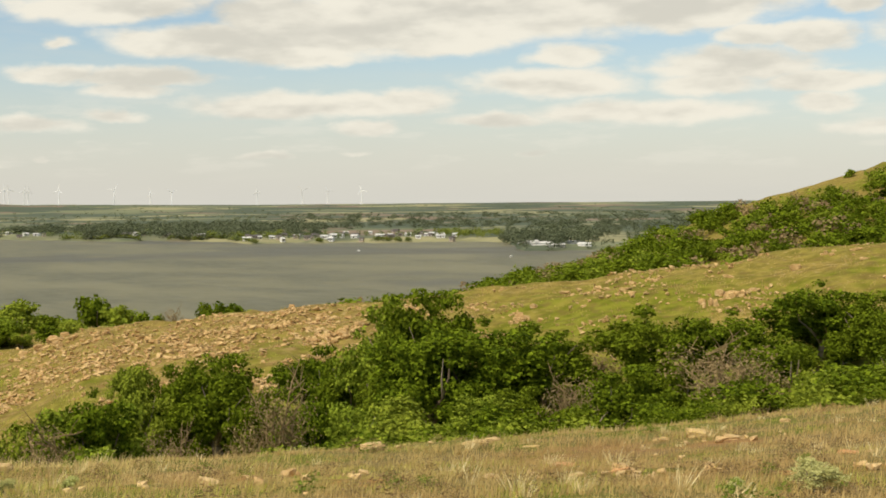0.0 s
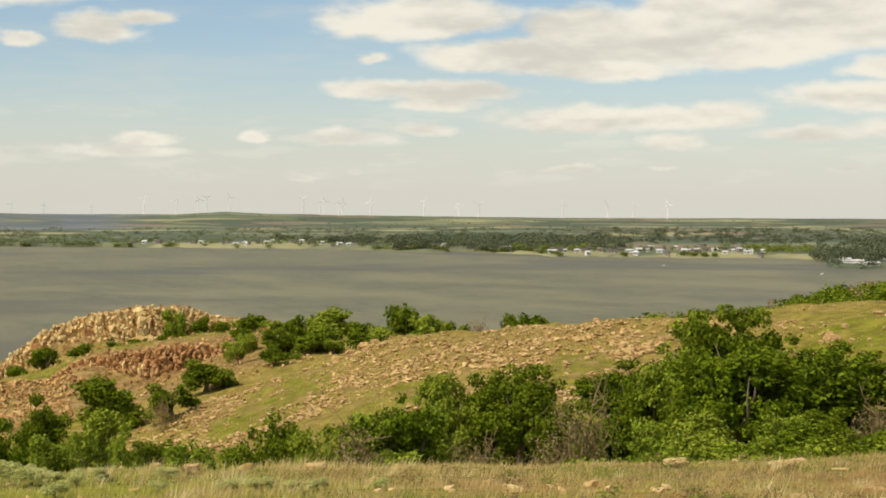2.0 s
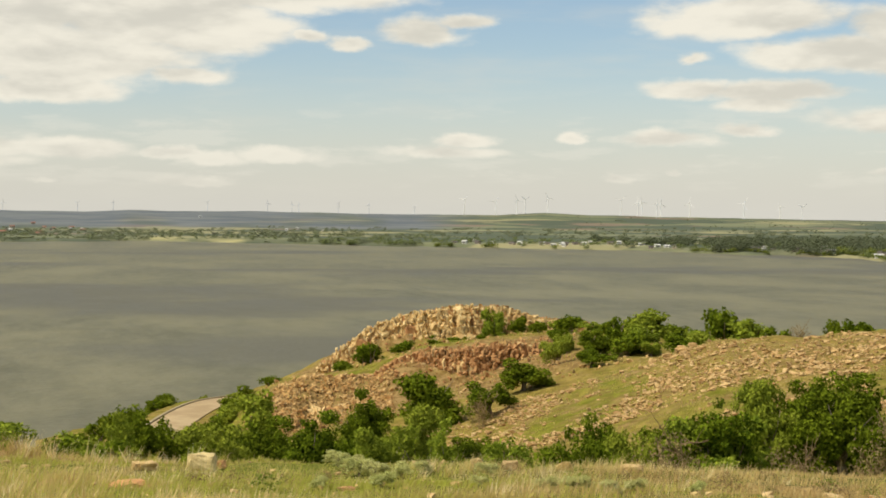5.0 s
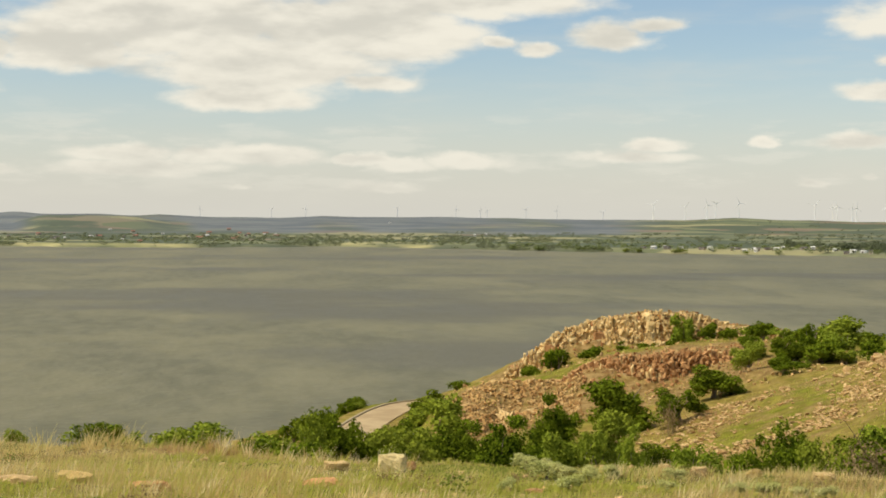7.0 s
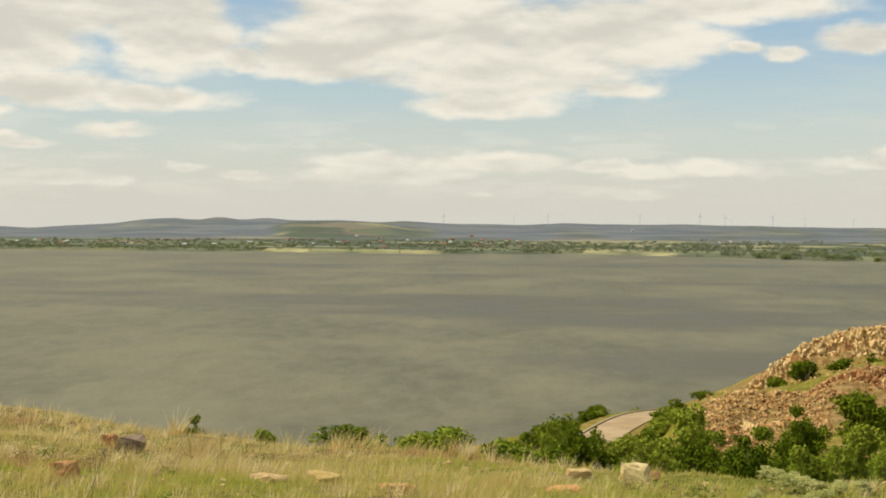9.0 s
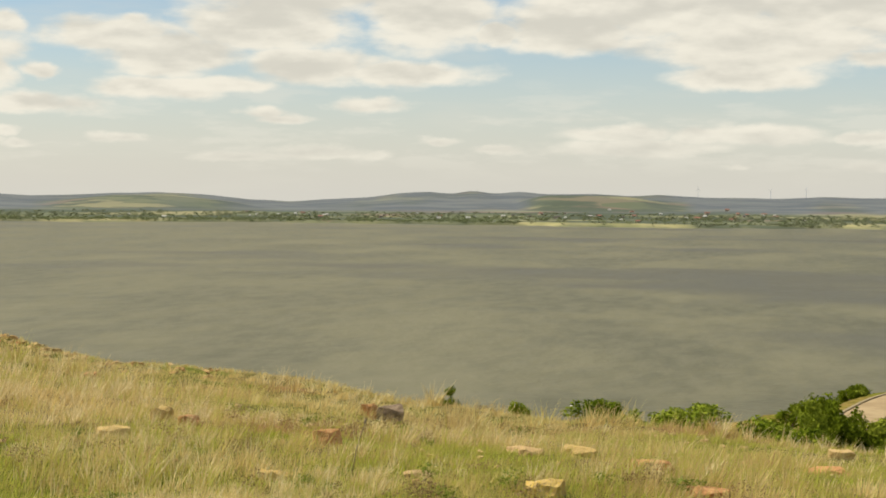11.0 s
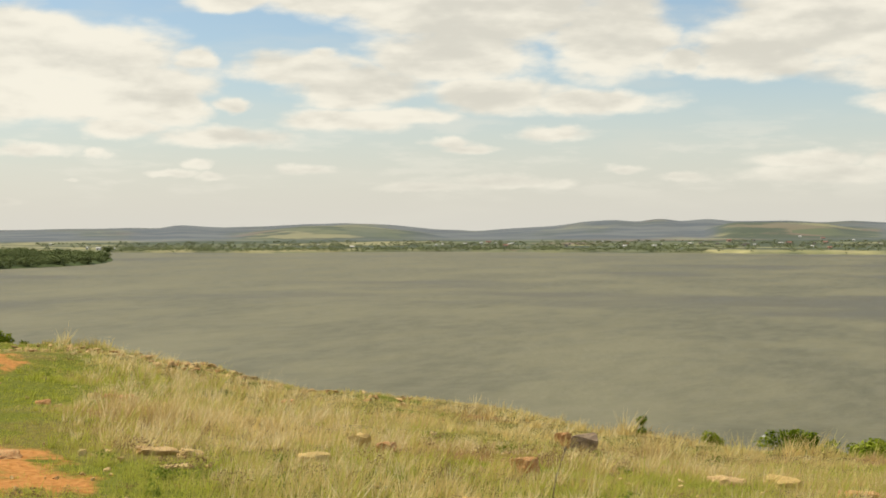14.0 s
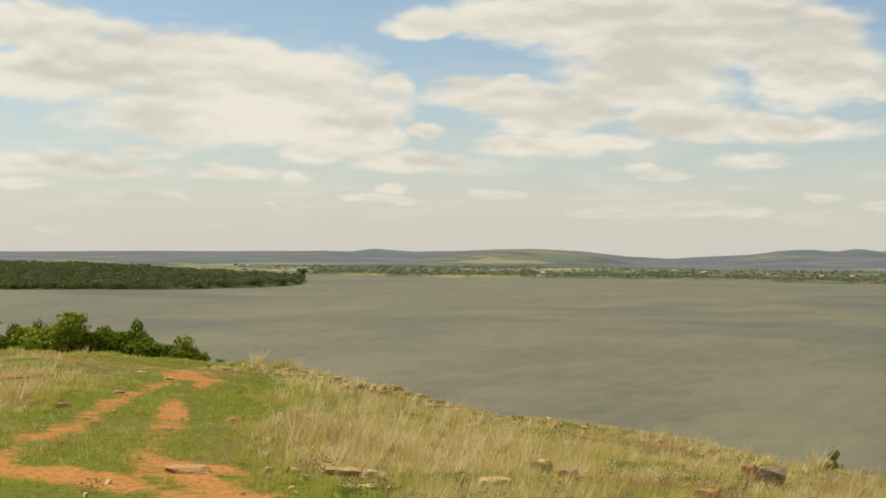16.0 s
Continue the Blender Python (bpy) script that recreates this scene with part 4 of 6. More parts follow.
tree(45.72, 66, -7.69, 0.6, "oak")
tree(42.52, 72, -7.46, 2.5, "oak")
tree(40.49, 66, -7.78, 1.1, "oak")
tree(38.8, 64, -7.69, 2.0, "oak")
tree(37.51, 62, -7.91, 1.4, "oak")
tree(77.57, 116, -2.62, 2.6, "oak")
tree(76.62, 112, -2.86, 1.8, "oak")
tree(78.05, 108, -3.18, 2.4, "oak")
tree(74.9, 112, -2.86, 2.9, "oak")
tree(73.75, 114, -2.86, 3.3, "oak")
tree(72.37, 112, -3.23, 2.9, "oak")
tree(71.35, 110, -3.72, 2.0, "oak")
tree(76.19, 104, -3.23, 1.9, "oak")
tree(70.48, 108, -4.05, 1.2, "oak")

tree(75.5, 108, -2.98, 3.4, "oak")
tree(74.3, 110, -2.98, 3.4, "oak")
tree(71.9, 108, -3.4, 2.8, "oak")
tree(31.0, 152, -7.0, 3.0, "oak")
tree(31.4, 140, -7.6, 3.2, "oak")
tree(30.8, 163, -6.7, 2.8, "oak")
tree(31.7, 126, -8.1, 3.0, "oak")
tree(30.35, 172, -6.30, 3.4, "oak")
tree(30.45, 178, -6.62, 2.4, "oak")
tree(30.3, 160, -6.95, 3.2, "oak")
tree(30.2, 150, -7.45, 3.2, "oak")
tree(30.2, 148, -7.05, 4.0, "oak")
tree(29.6, 142, -7.10, 3.6, "oak")
tree(31.75, 84, -7.95, 3.0, "oak")
tree(31.1, 82, -7.62, 3.4, "oak")
tree(32.3, 90, -8.25, 2.2, "oak")
tree(30.9, 120, -7.75, 3.0, "oak")
# undergrowth that fills the draw between the oaks
for k in range(48):
    az = TREE_RNG.uniform(-17.5, 33)
    r = TREE_RNG.uniform(44, 70)
    foot = place(az, r)
    tall = TREE_RNG.uniform(1.3, 2.6) * (1.0 if az < 24 else 0.8)
    tree(az, r, math.degrees(math.atan2(foot.z + tall - EYE, r)), tall * TREE_RNG.uniform(1.1, 1.8), "bush" if TREE_RNG.random() < 0.86 else "dead", "undergrowth in the draw")
for k in range(96):
    az = TREE_RNG.uniform(19, 34.5)
    r = TREE_RNG.uniform(58, float(along(az, (19, 70), (22, 84), (25, 112), (29, 126), (32, 118), (34.5, 100))))
    foot = place(az, r)
    if road_near(np.array([foot.x]), np.array([foot.y]))[0][0] < 6:
        continue
    tall = TREE_RNG.uniform(1.3, 2.6)
    tree(az, r, math.degrees(math.atan2(foot.z + tall - EYE, r)), tall * TREE_RNG.uniform(1.1, 1.7), "bush", "undergrowth in the draw")
for az, r, tall, wide in ((25.9, 174, 2.2, 2.2), (19.4, 170, 1.6, 2.0), (18.2, 168, 2.2, 2.6), (18.7, 136, 2.6, 2.6), (17.6, 140, 2.4, 2.4)):
    foot = place(az, r)
    tree(az, r, math.degrees(math.atan2(foot.z + tall - EYE, r)), wide, "bush", "bushes on the bluff terraces")
for k in range(30):
    az = TREE_RNG.uniform(70.8, 80)
    r = TREE_RNG.uniform(96, 118)
    foot = place(az, r)
    tall = TREE_RNG.uniform(2.0, 3.7) * float(along(az, (70, 0.5), (73, 1.0), (80, 1.1)))
    tree(az, r, math.degrees(math.atan2(foot.z + tall - EYE, r)), tall * TREE_RNG.uniform(1.1, 1.5), "bush", "trees below the brow")
for k in range(16):  # brush on the lake side of the road
    az = TREE_RNG.uniform(32.4, 36.5)
    r = float(along(az, (32.4, 186), (33.2, 178), (34.2, 165), (36.5, 140))) + TREE_RNG.uniform(0, 9)
    foot = place(az, r)
    if road_near(np.array([foot.x]), np.array([foot.y]))[0][0] < 4.2:
        continue
    tall = TREE_RNG.uniform(1.2, 2.2)
    tree(az, r, math.degrees(math.atan2(foot.z + tall - EYE, r)), tall * TREE_RNG.uniform(1.3, 1.9), "bush", "brush beside the road")
for k in range(26):
    az, r = TREE_RNG.uniform(20, 28), TREE_RNG.uniform(56, 78)
    foot = place(az, r)
    tall = TREE_RNG.uniform(1.9, 3.0)
    tree(az, r, math.degrees(math.atan2(foot.z + tall - EYE, r)), tall * TREE_RNG.uniform(1.1, 1.5), "oak", "undergrowth in the draw")
# woods on the farther hill
for k in range(18):
    az = TREE_RNG.uniform(-18.5, 2.0)
    limit = float(along(az, (-18.5, 305), (-16, 300), (-13.5, 296), (-11.5, 300), (-9, 318), (-6, 335), (2, 300)))
    r = TREE_RNG.uniform(165, limit)
    if vnoise(np.array([az * 0.9]), np.array([r / 22]), 77)[0] < -0.45:
        continue
    foot = place(az, r)
    tall = TREE_RNG.uniform(2.4, 4.6)
    tree(az, r, math.degrees(math.atan2(foot.z + tall - EYE, r)), tall * TREE_RNG.uniform(0.9, 1.5), "bush" if TREE_RNG.random() < 0.9 else "dead", "woods on the farther hill")
for az, r, top, w in ((14.3, 146, -4.25, 2.7), (15.3, 140, -4.65, 2.7), (16.7, 133, -5.3, 2.7), (13.8, 130, -4.9, 2.2)):
    tree(az, r, top, w, "oak", "bushes behind the ridge")
# behind the ridge, down towards the lake
for k in range(7):
    az = TREE_RNG.uniform(10.5, 17.0)
    r = TREE_RNG.uniform(140, 166)
    foot = place(az, r)
    tall = TREE_RNG.uniform(1.6, 2.6)
    tree(az, r, math.degrees(math.atan2(foot.z + tall - EYE, r)), tall * TREE_RNG.uniform(0.8, 1.2), "bush", "bushes behind the ridge")
for k in range(12):
    az = TREE_RNG.uniform(11.5, 19)
    r = TREE_RNG.uniform(140, 186)
    foot = place(az, r)
    tall = TREE_RNG.uniform(1.2, 2.6)
    tree(az, r, math.degrees(math.atan2(foot.z + tall - EYE, r)), tall * TREE_RNG.uniform(1.0, 1.6), "bush", "bushes behind the ridge")
tree(-14.75, 322, 0.98, 2.6, "bush", "woods on the farther hill")


# ---------------------------------------------------------------- rocks
def rock_mesh(seed, mat, points=22, size=(1, 1, 1), boxy=0.5, worn=False):
    """An angular granite block, 1 across, standing on 0."""
    rng = random.Random(seed)
    bm = bmesh.new()
    for _ in range(points):
        p = Vector([rng.uniform(-1, 1) for _ in range(3)])
        big = max(abs(c) for c in p)
        p = p.lerp(p / big, boxy)
        if p.length > 1.45:
            p *= 1.45 / p.length
        bm.verts.new((p.x * 0.5 * size[0], p.y * 0.5 * size[1], (p.z * 0.5 + 0.42) * size[2]))
    hull = bmesh.ops.convex_hull(bm, input=bm.verts)
    bmesh.ops.delete(bm, geom=[e for e in hull["geom_interior"] if isinstance(e, bmesh.types.BMVert)], context="VERTS")
    if worn:
        bmesh.ops.bevel(bm, geom=bm.edges[:], offset=0.05, segments=1, affect="EDGES", clamp_overlap=True)
        bmesh.ops.triangulate(bm, faces=bm.faces[:])
        bmesh.ops.subdivide_edges(bm, edges=[e for e in bm.edges if e.calc_length() > 0.12], cuts=2, use_grid_fill=True)
        bmesh.ops.triangulate(bm, faces=bm.faces[:])
        for v in bm.verts:
            v.co += v.co.normalized() * (noise.fractal(v.co * 3.1 + Vector((seed, 0, 0)), 0.8, 2.1, 4) * 0.085)
    me = bpy.data.meshes.new("rock")
    bm.to_mesh(me)
    bm.free()
    me.materials.append(mat)
    return me


ROCKS = {kind: [rock_mesh(k * 7 + j, mat, 44, boxy=0.26, worn=True) for j in range(7)] for k, (kind, mat) in enumerate((("pale", PALE_ROCK), ("red", RUST_ROCK), ("yellow", LICHEN_ROCK), ("lichen", GREY_ROCK), ("dark", DARK_ROCK), ("scree", SCREE)))}
ROCK_LABELS = {
    "pale": "pale weathered granite rock half sunk in dry grass",
    "red": "rust-red granite rock lying in the grass",
    "yellow": "granite rock crusted with yellow lichen in the grass",
    "scree": "broken tan granite stone on the grassy slope",
    "dark": "dark grey granite block tilted in the dry grass",
    "lichen": "grey weathered granite boulder with lichen patches",
}
ROCK_RNG = random.Random(11)


BOULDERS = []


def boulder(az, r, w, h, kind="pale"):
    if r > 70:
        kind = "scree"
    if r > 70 and w > 0.7:
        for k in range(6):
            boulder(az + math.degrees(ROCK_RNG.uniform(-0.55, 0.55) * w / r), r + ROCK_RNG.uniform(-0.9, 0.9), min(w * ROCK_RNG.uniform(0.2, 0.45), 0.68), h * ROCK_RNG.uniform(0.4, 0.8), kind)
        return None
    ob = new("rock", ROCK_RNG.choice(ROCKS[kind]))
    foot = place(az, r)
    if r < 70:
        BOULDERS.append((foot.x, foot.y, w))
    deep = w * ROCK_RNG.uniform(0.6, 0.9)
    ob.matrix_world = Matrix.Translation(foot - Vector((0, 0, 0.02 + 0.06 * h))) @ Matrix.Rotation(radians(az), 4, "Z") @ Matrix.Rotation(ROCK_RNG.uniform(-0.12, 0.12), 4, "Y") @ Matrix.Diagonal((w * 1.05, deep, h * 1.18, 1)) @ Matrix.Rotation(ROCK_RNG.choice((0, 1, 2, 3)) * math.pi / 2, 4, "Z")
    return tagged(ob, ROCK_LABELS[kind], "rock", "rocks on the hillside")


def sage(az, r, w):
    root = new("sage_bush")
    root.matrix_world = Matrix.Translation(place(az, r)) @ Matrix.Rotation(r * 3.0, 4, "Z") @ Matrix.Diagonal((w * 1.1, w * 1.1, w * 0.56, 1))
    for name, me in zip(("stems", "foliage"), SAGE_PARTS):
        new(name, me).parent = root
    return tagged(root, "low silvery grey-green sage bush in dry grass", "bush", "sage bushes")


SAGE_PARTS = (mesh_of("stems", *trunk_mesh(71, 9), BARK), mesh_of("foliage", *crown_mesh(72, 5000, 0.022, SAGE, 40), SAGE))

boulder(31.82, 30.8, 0.56, 0.36, "lichen")
boulder(31.12, 31.2, 0.23, 0.18, "red")
boulder(33.87, 30.8, 0.50, 0.18, "pale")
boulder(34.51, 22.2, 0.68, 0.11, "red")
boulder(40.97, 20.4, 0.43, 0.09, "red")
boulder(43.57, 22.0, 0.42, 0.16, "yellow")
boulder(45.69, 22.8, 0.43, 0.10, "pale")
boulder(39.43, 30.4, 0.16, 0.07, "pale")
boulder(38.77, 32.0, 0.19, 0.07, "pale")
boulder(37.35, 31.0, 0.20, 0.07, "pale")
boulder(36.93, 28.4, 0.17, 0.06, "pale")
boulder(36.20, 30.6, 0.20, 0.07, "pale")
boulder(37.35, 22.6, 0.12, 0.07, "pale")
boulder(21.63, 31.4, 0.25, 0.17, "pale")
boulder(20.41, 86.0, 0.76, 0.41, "pale")
boulder(18.37, 79.8, 0.76, 0.50, "yellow")
boulder(15.86, 77.0, 0.73, 0.31, "pale")
boulder(22.35, 23.0, 0.19, 0.08, "yellow")
boulder(26.45, 22.0, 0.26, 0.06, "red")
boulder(50.45, 34.2, 0.62, 0.38, "dark")
boulder(51.25, 34.3, 0.34, 0.30, "red")
boulder(51.14, 33.8, 0.25, 0.32, "red")
boulder(52.89, 22.4, 0.41, 0.23, "red")
boulder(58.92, 26.4, 0.41, 0.25, "yellow")
boulder(57.95, 25.6, 0.36, 0.19, "red")
boulder(60.70, 22.6, 0.51, 0.17, "yellow")
boulder(66.41, 23.8, 0.63, 0.14, "pale")
boulder(65.22, 23.4, 0.39, 0.15, "pale")
boulder(65.75, 21.6, 0.47, 0.06, "pale")
boulder(54.88, 18.4, 0.38, 0.16, "yellow")
boulder(49.50, 18.4, 0.35, 0.09, "pale")
boulder(45.25, 21.6, 0.36, 0.13, "pale")
boulder(43.28, 21.8, 0.38, 0.16, "yellow")
boulder(40.66, 20.2, 0.49, 0.15, "red")
boulder(38.81, 17.3, 0.48, 0.11, "red")
boulder(44.73, 16.6, 0.44, 0.21, "yellow")
boulder(68.35, 34.8, 0.33, 0.18, "yellow")
boulder(67.86, 34.8, 0.25, 0.15, "red")
boulder(67.27, 34.6, 0.53, 0.19, "red")
boulder(65.80, 33.2, 0.32, 0.15, "yellow")
boulder(70.21, 33.1, 0.32, 0.12, "red")
boulder(61.36, 41.3, 0.45, 0.12, "red")
boulder(69.07, 23.5, 0.12, 0.12, "lichen")
boulder(72.07, 23.3, 0.72, 0.11, "red")
boulder(67.52, 50.9, 0.34, 0.08, "lichen")
boulder(67.06, 50.7, 0.38, 0.09, "lichen")
boulder(66.27, 50.9, 0.34, 0.08, "red")
boulder(65.43, 50.7, 0.34, 0.08, "red")
boulder(64.59, 50.7, 0.27, 0.08, "red")
boulder(63.85, 51.5, 0.25, 0.08, "red")
boulder(58.20, 45.7, 0.20, 0.05, "lichen")
boulder(77.87, 48.4, 0.74, 0.08, "red")
boulder(76.89, 48.4, 0.43, 0.07, "red")
boulder(73.49, 49.4, 0.37, 0.10, "lichen")
boulder(72.49, 47.3, 0.31, 0.06, "lichen")
boulder(76.37, 35.2, 0.31, 0.10, "red")
boulder(74.34, 40.6, 0.30, 0.07, "pale")
boulder(75.69, 52.6, 0.28, 0.07, "red")
boulder(68.34, 54.7, 0.29, 0.07, "lichen")
boulder(-6.29, 22.3, 0.25, 0.16, "pale")
boulder(-9.15, 32.1, 0.49, 0.18, "pale")
boulder(-10.44, 30.7, 0.41, 0.09, "pale")
boulder(-7.83, 32.1, 0.31, 0.08, "pale")
boulder(-1.05, 33.8, 0.54, 0.10, "pale")
boulder(-1.67, 35.2, 0.39, 0.10, "pale")
boulder(2.68, 33.6, 0.54, 0.17, "pale")
boulder(5.56, 25.6, 0.21, 0.08, "red")
boulder(-12.26, 34.7, 0.23, 0.10, "pale")
boulder(-4.32, 26.2, 0.42, 0.08, "red")
boulder(-4.74, 21.7, 0.22, 0.07, "pale")
boulder(-1.62, 21.2, 0.22, 0.07, "pale")
boulder(-6.94, 22.5, 0.18, 0.06, "pale")
boulder(-3.11, 32.8, 0.36, 0.07, "pale")
boulder(-14.29, 23.7, 0.35, 0.07, "red")
boulder(-15.16, 23.9, 0.26, 0.05, "pale")
boulder(15.83, 76.4, 0.73, 0.28, "pale")
boulder(9.54, 28.2, 0.25, 0.07, "pale")
boulder(-6.30, 22.2, 0.32, 0.10, "red")
boulder(-3.01, 90.4, 1.12, 0.40, "red")
boulder(-2.59, 88.4, 1.29, 0.29, "red")
boulder(-3.32, 92.2, 0.47, 0.27, "pale")
boulder(-5.67, 97.1, 0.50, 0.25, "pale")
boulder(-6.95, 97.1, 0.50, 0.21, "pale")
boulder(-6.64, 92.9, 0.68, 0.20, "red")
boulder(-6.91, 91.3, 0.47, 0.17, "red")
boulder(-12.80, 91.9, 0.67, 0.34, "red")
boulder(-13.91, 97.1, 0.85, 0.25, "red")
boulder(-14.89, 95.9, 0.91, 0.25, "red")
boulder(-10.21, 87.3, 1.92, 0.51, "pale")
boulder(-10.82, 87.5, 1.60, 0.32, "pale")
boulder(-9.70, 85.3, 0.94, 0.50, "pale")
boulder(-15.18, 91.9, 0.54, 0.17, "pale")
boulder(-10.42, 92.7, 0.54, 0.17, "red")
boulder(-4.47, 96.8, 0.64, 0.18, "red")
boulder(-5.19, 90.7, 0.40, 0.17, "pale")
boulder(3.47, 94.2, 1.38, 0.55, "red")
boulder(3.89, 93.2, 1.71, 0.41, "red")
boulder(4.72, 92.2, 1.35, 0.34, "red")
boulder(3.15, 96.4, 0.85, 0.49, "red")
boulder(17.44, 118.2, 0.78, 0.30, "pale")
boulder(19.43, 127.4, 1.03, 0.37, "pale")
boulder(18.20, 114.4, 0.67, 0.25, "pale")
boulder(14.62, 103.6, 0.83, 0.38, "pale")
boulder(15.21, 108.2, 0.55, 0.32, "pale")
boulder(14.57, 117.6, 3.01, 0.60, "red")
boulder(13.84, 114.2, 1.67, 0.50, "red")
sage(25.95, 29.4, 0.75)
sage(26.81, 31.2, 0.64)
sage(24.48, 28.8, 0.63)
sage(25.18, 22.2, 0.49)
sage(27.51, 22.4, 0.41)
sage(-13.11, 18.3, 0.74)
sage(-10.27, 18.1, 0.33)
sage(26.25, 30.7, 0.56)
sage(25.41, 29.1, 0.64)
sage(21.52, 22.8, 0.33)

boulder(20.40, 31.0, 0.32, 0.20, "pale")
boulder(18.37, 31.0, 0.34, 0.24, "yellow")
boulder(15.90, 31.0, 0.44, 0.15, "pale")
boulder(17.20, 24.0, 0.22, 0.10, "yellow")
for az, r, w in ((23.6, 29.8, 0.6), (21.2, 29.4, 0.55), (19.1, 22.1, 0.42), (17.9, 21.8, 0.5), (16.6, 21.5, 0.42), (15.8, 22.1, 0.4), (13.5, 22.3, 0.36)):
    sage(az, r, w)


def joined_rocks(name, spots, mats, label):
    """Many small stones as one mesh. spots: x, y, z, width, depth, height, turn."""
    kinds = [rock_mesh(300 + j, mats, 12) for j in range(7)]
    vs, fs, n = [], [], 0
    for k, (x, y, z, w, d, h, q) in enumerate(spots):
        me = kinds[k % 7]
        co = np.zeros(len(me.vertices) * 3, np.float32)
        me.vertices.foreach_get("co", co)
        co = co.reshape(-1, 3) * (w, d, h)
        c, s = math.cos(q), math.sin(q)
        vs.append(np.stack([co[:, 0] * c - co[:, 1] * s + x, co[:, 0] * s + co[:, 1] * c + y, co[:, 2] + z], -1))
        fs.extend(tuple(i + n for i in p.vertices) for p in me.polygons if len(p.vertices) == 3)
        n += len(co)
    for me in kinds:
        bpy.data.meshes.remove(me)
    return tagged(link_mesh(name, np.concatenate(vs), fs, mats), label, "rocks", kind="stuff")


def scatter(count, pick, seed):
    rng = random.Random(seed)
    out = []
    while len(out) < count:
        az, r, w, h = pick(rng)
        if az is None:
            continue
        p = place(az, r)
        out.append((p.x, p.y, p.z - 0.08 * h, w, w * rng.uniform(0.5, 1.0), h * 1.3, rng.uniform(0, 6.28)))
    return out


def on_ridge(rng):
    az = rng.uniform(0.5, 24.5)
    crest = float(along(az, (0, 105), (12, 115), (15, 120), (25, 118)))
    r = crest - rng.random() ** 0.8 * (34 if az < 14 else 28)
    dens = vnoise(np.array([az * 0.55]), np.array([r / 7.0]), 61)[0] + 0.6 * vnoise(np.array([az * 1.7]), np.array([r / 2.6]), 62)[0]
    if dens < rng.uniform(-1.25, 0.45) or float(green_patch(az, r)) > rng.uniform(0.15, 0.6) or (az < 4 and rng.random() < 0.55):
        return None, 0, 0, 0
    w = rng.choice((0.11, 0.14, 0.18, 0.22, 0.28, 0.38)) * rng.uniform(0.8, 1.25)
    return az, r, w, w * rng.uniform(0.25, 0.55)


def on_right(rng):
    az = rng.uniform(-17, 2)
    r = 104 - rng.random() * 28
    if vnoise(np.array([az * 0.8]), np.array([r / 4.0]), 64)[0] < 0.15:
        return None, 0, 0, 0
    w = rng.choice((0.12, 0.16, 0.22, 0.32)) * rng.uniform(0.8, 1.2)
    return az, r, w, w * rng.uniform(0.35, 0.6)


def on_bluff(rng):
    az = rng.uniform(15, 30.3)
    r = rng.uniform(126, 192)
    if rng.random() < 0.66:  # the broken slope above the road
        az, r = rng.uniform(24.8, 30.3), rng.uniform(131, 148)
    w = rng.choice((0.14, 0.2, 0.28, 0.4)) * rng.uniform(0.8, 1.2)
    if 150 < r < 172 and rng.random() < 0.75:
        return None, 0, 0, 0
    return az, r, w, w * rng.uniform(0.5, 0.9)


def on_lawn(rng):
    az, r = rng.uniform(-18, 80), rng.uniform(15, 58)
    p = heading(az) * r
    if float(scraped(np.array(p.x), np.array(p.y))) < 0.4 and float(short_turf(np.array(p.x), np.array(p.y))) < 0.4 and vnoise(np.array([az * 0.5]), np.array([r / 3.0]), 66)[0] < 0.5:
        return None, 0, 0, 0
    w = rng.choice((0.06, 0.09, 0.13)) * rng.uniform(0.8, 1.2)
    return az, r, w, w * 0.5


def on_lip(rng):
    az = rng.triangular(56, 73, 67)
    r = float(along(az, (50, 42), (60, 50), (68, 56), (78, 60))) + rng.triangular(-6.0, 0.8, -0.4)
    w = rng.choice((0.10, 0.15, 0.21, 0.32)) * rng.uniform(0.8, 1.2)
    return az, r, w, w * 0.36


joined_rocks("ridge_rocks", scatter(8200, on_ridge, 1), SCREE, "weathered tan and pink granite rubble over the ridge")
joined_rocks("slope_rocks", scatter(900, on_right, 2), SCREE, "scattered small granite stones on the grassy slope")
joined_rocks("bluff_rocks", scatter(3600, on_bluff, 3), RUBBLE, "loose granite rubble below the lakeside bluff")


def on_cliff(rng):
    az = rng.uniform(16.0, 27.4)
    low = az > 18.6 and rng.random() < 0.4
    r = float(along(az, (18, 143), (22, 142), (25.6, 146)) if low and az < 25.6 else along(az, (16, 184), (22, 183), (27.6, 187))) + rng.uniform(-2.2, 5.0)
    w = rng.choice((0.16, 0.22, 0.3, 0.44)) * rng.uniform(0.8, 1.2)
    return az, r, w, w * rng.uniform(0.5, 0.9)


joined_rocks("cliff_blocks", scatter(900, on_cliff, 6), RED_ROCK, "small broken granite blocks round the bluffs")
joined_rocks("lawn_stones", scatter(420, on_lawn, 4), PALE_ROCK, "small pale stones showing through the dry grass")


def on_bare(rng):
    line, w = rng.choice(BARE_LINES)
    k = rng.randrange(len(line) - 1)
    p, q, t = line[k], line[k + 1], rng.random()
    x, y = p[0] + (q[0] - p[0]) * t + rng.gauss(0, 0.35 * w), p[1] + (q[1] - p[1]) * t + rng.gauss(0, 0.35 * w)
    w = rng.choice((0.06, 0.09, 0.13, 0.2)) * rng.uniform(0.8, 1.2)
    return math.degrees(math.atan2(-x, y)), math.hypot(x, y), w, w * 0.5


joined_rocks("bare_ground_stones", scatter(80, on_bare, 9), PALE_ROCK, "pale stones strewn over bare brown soil")
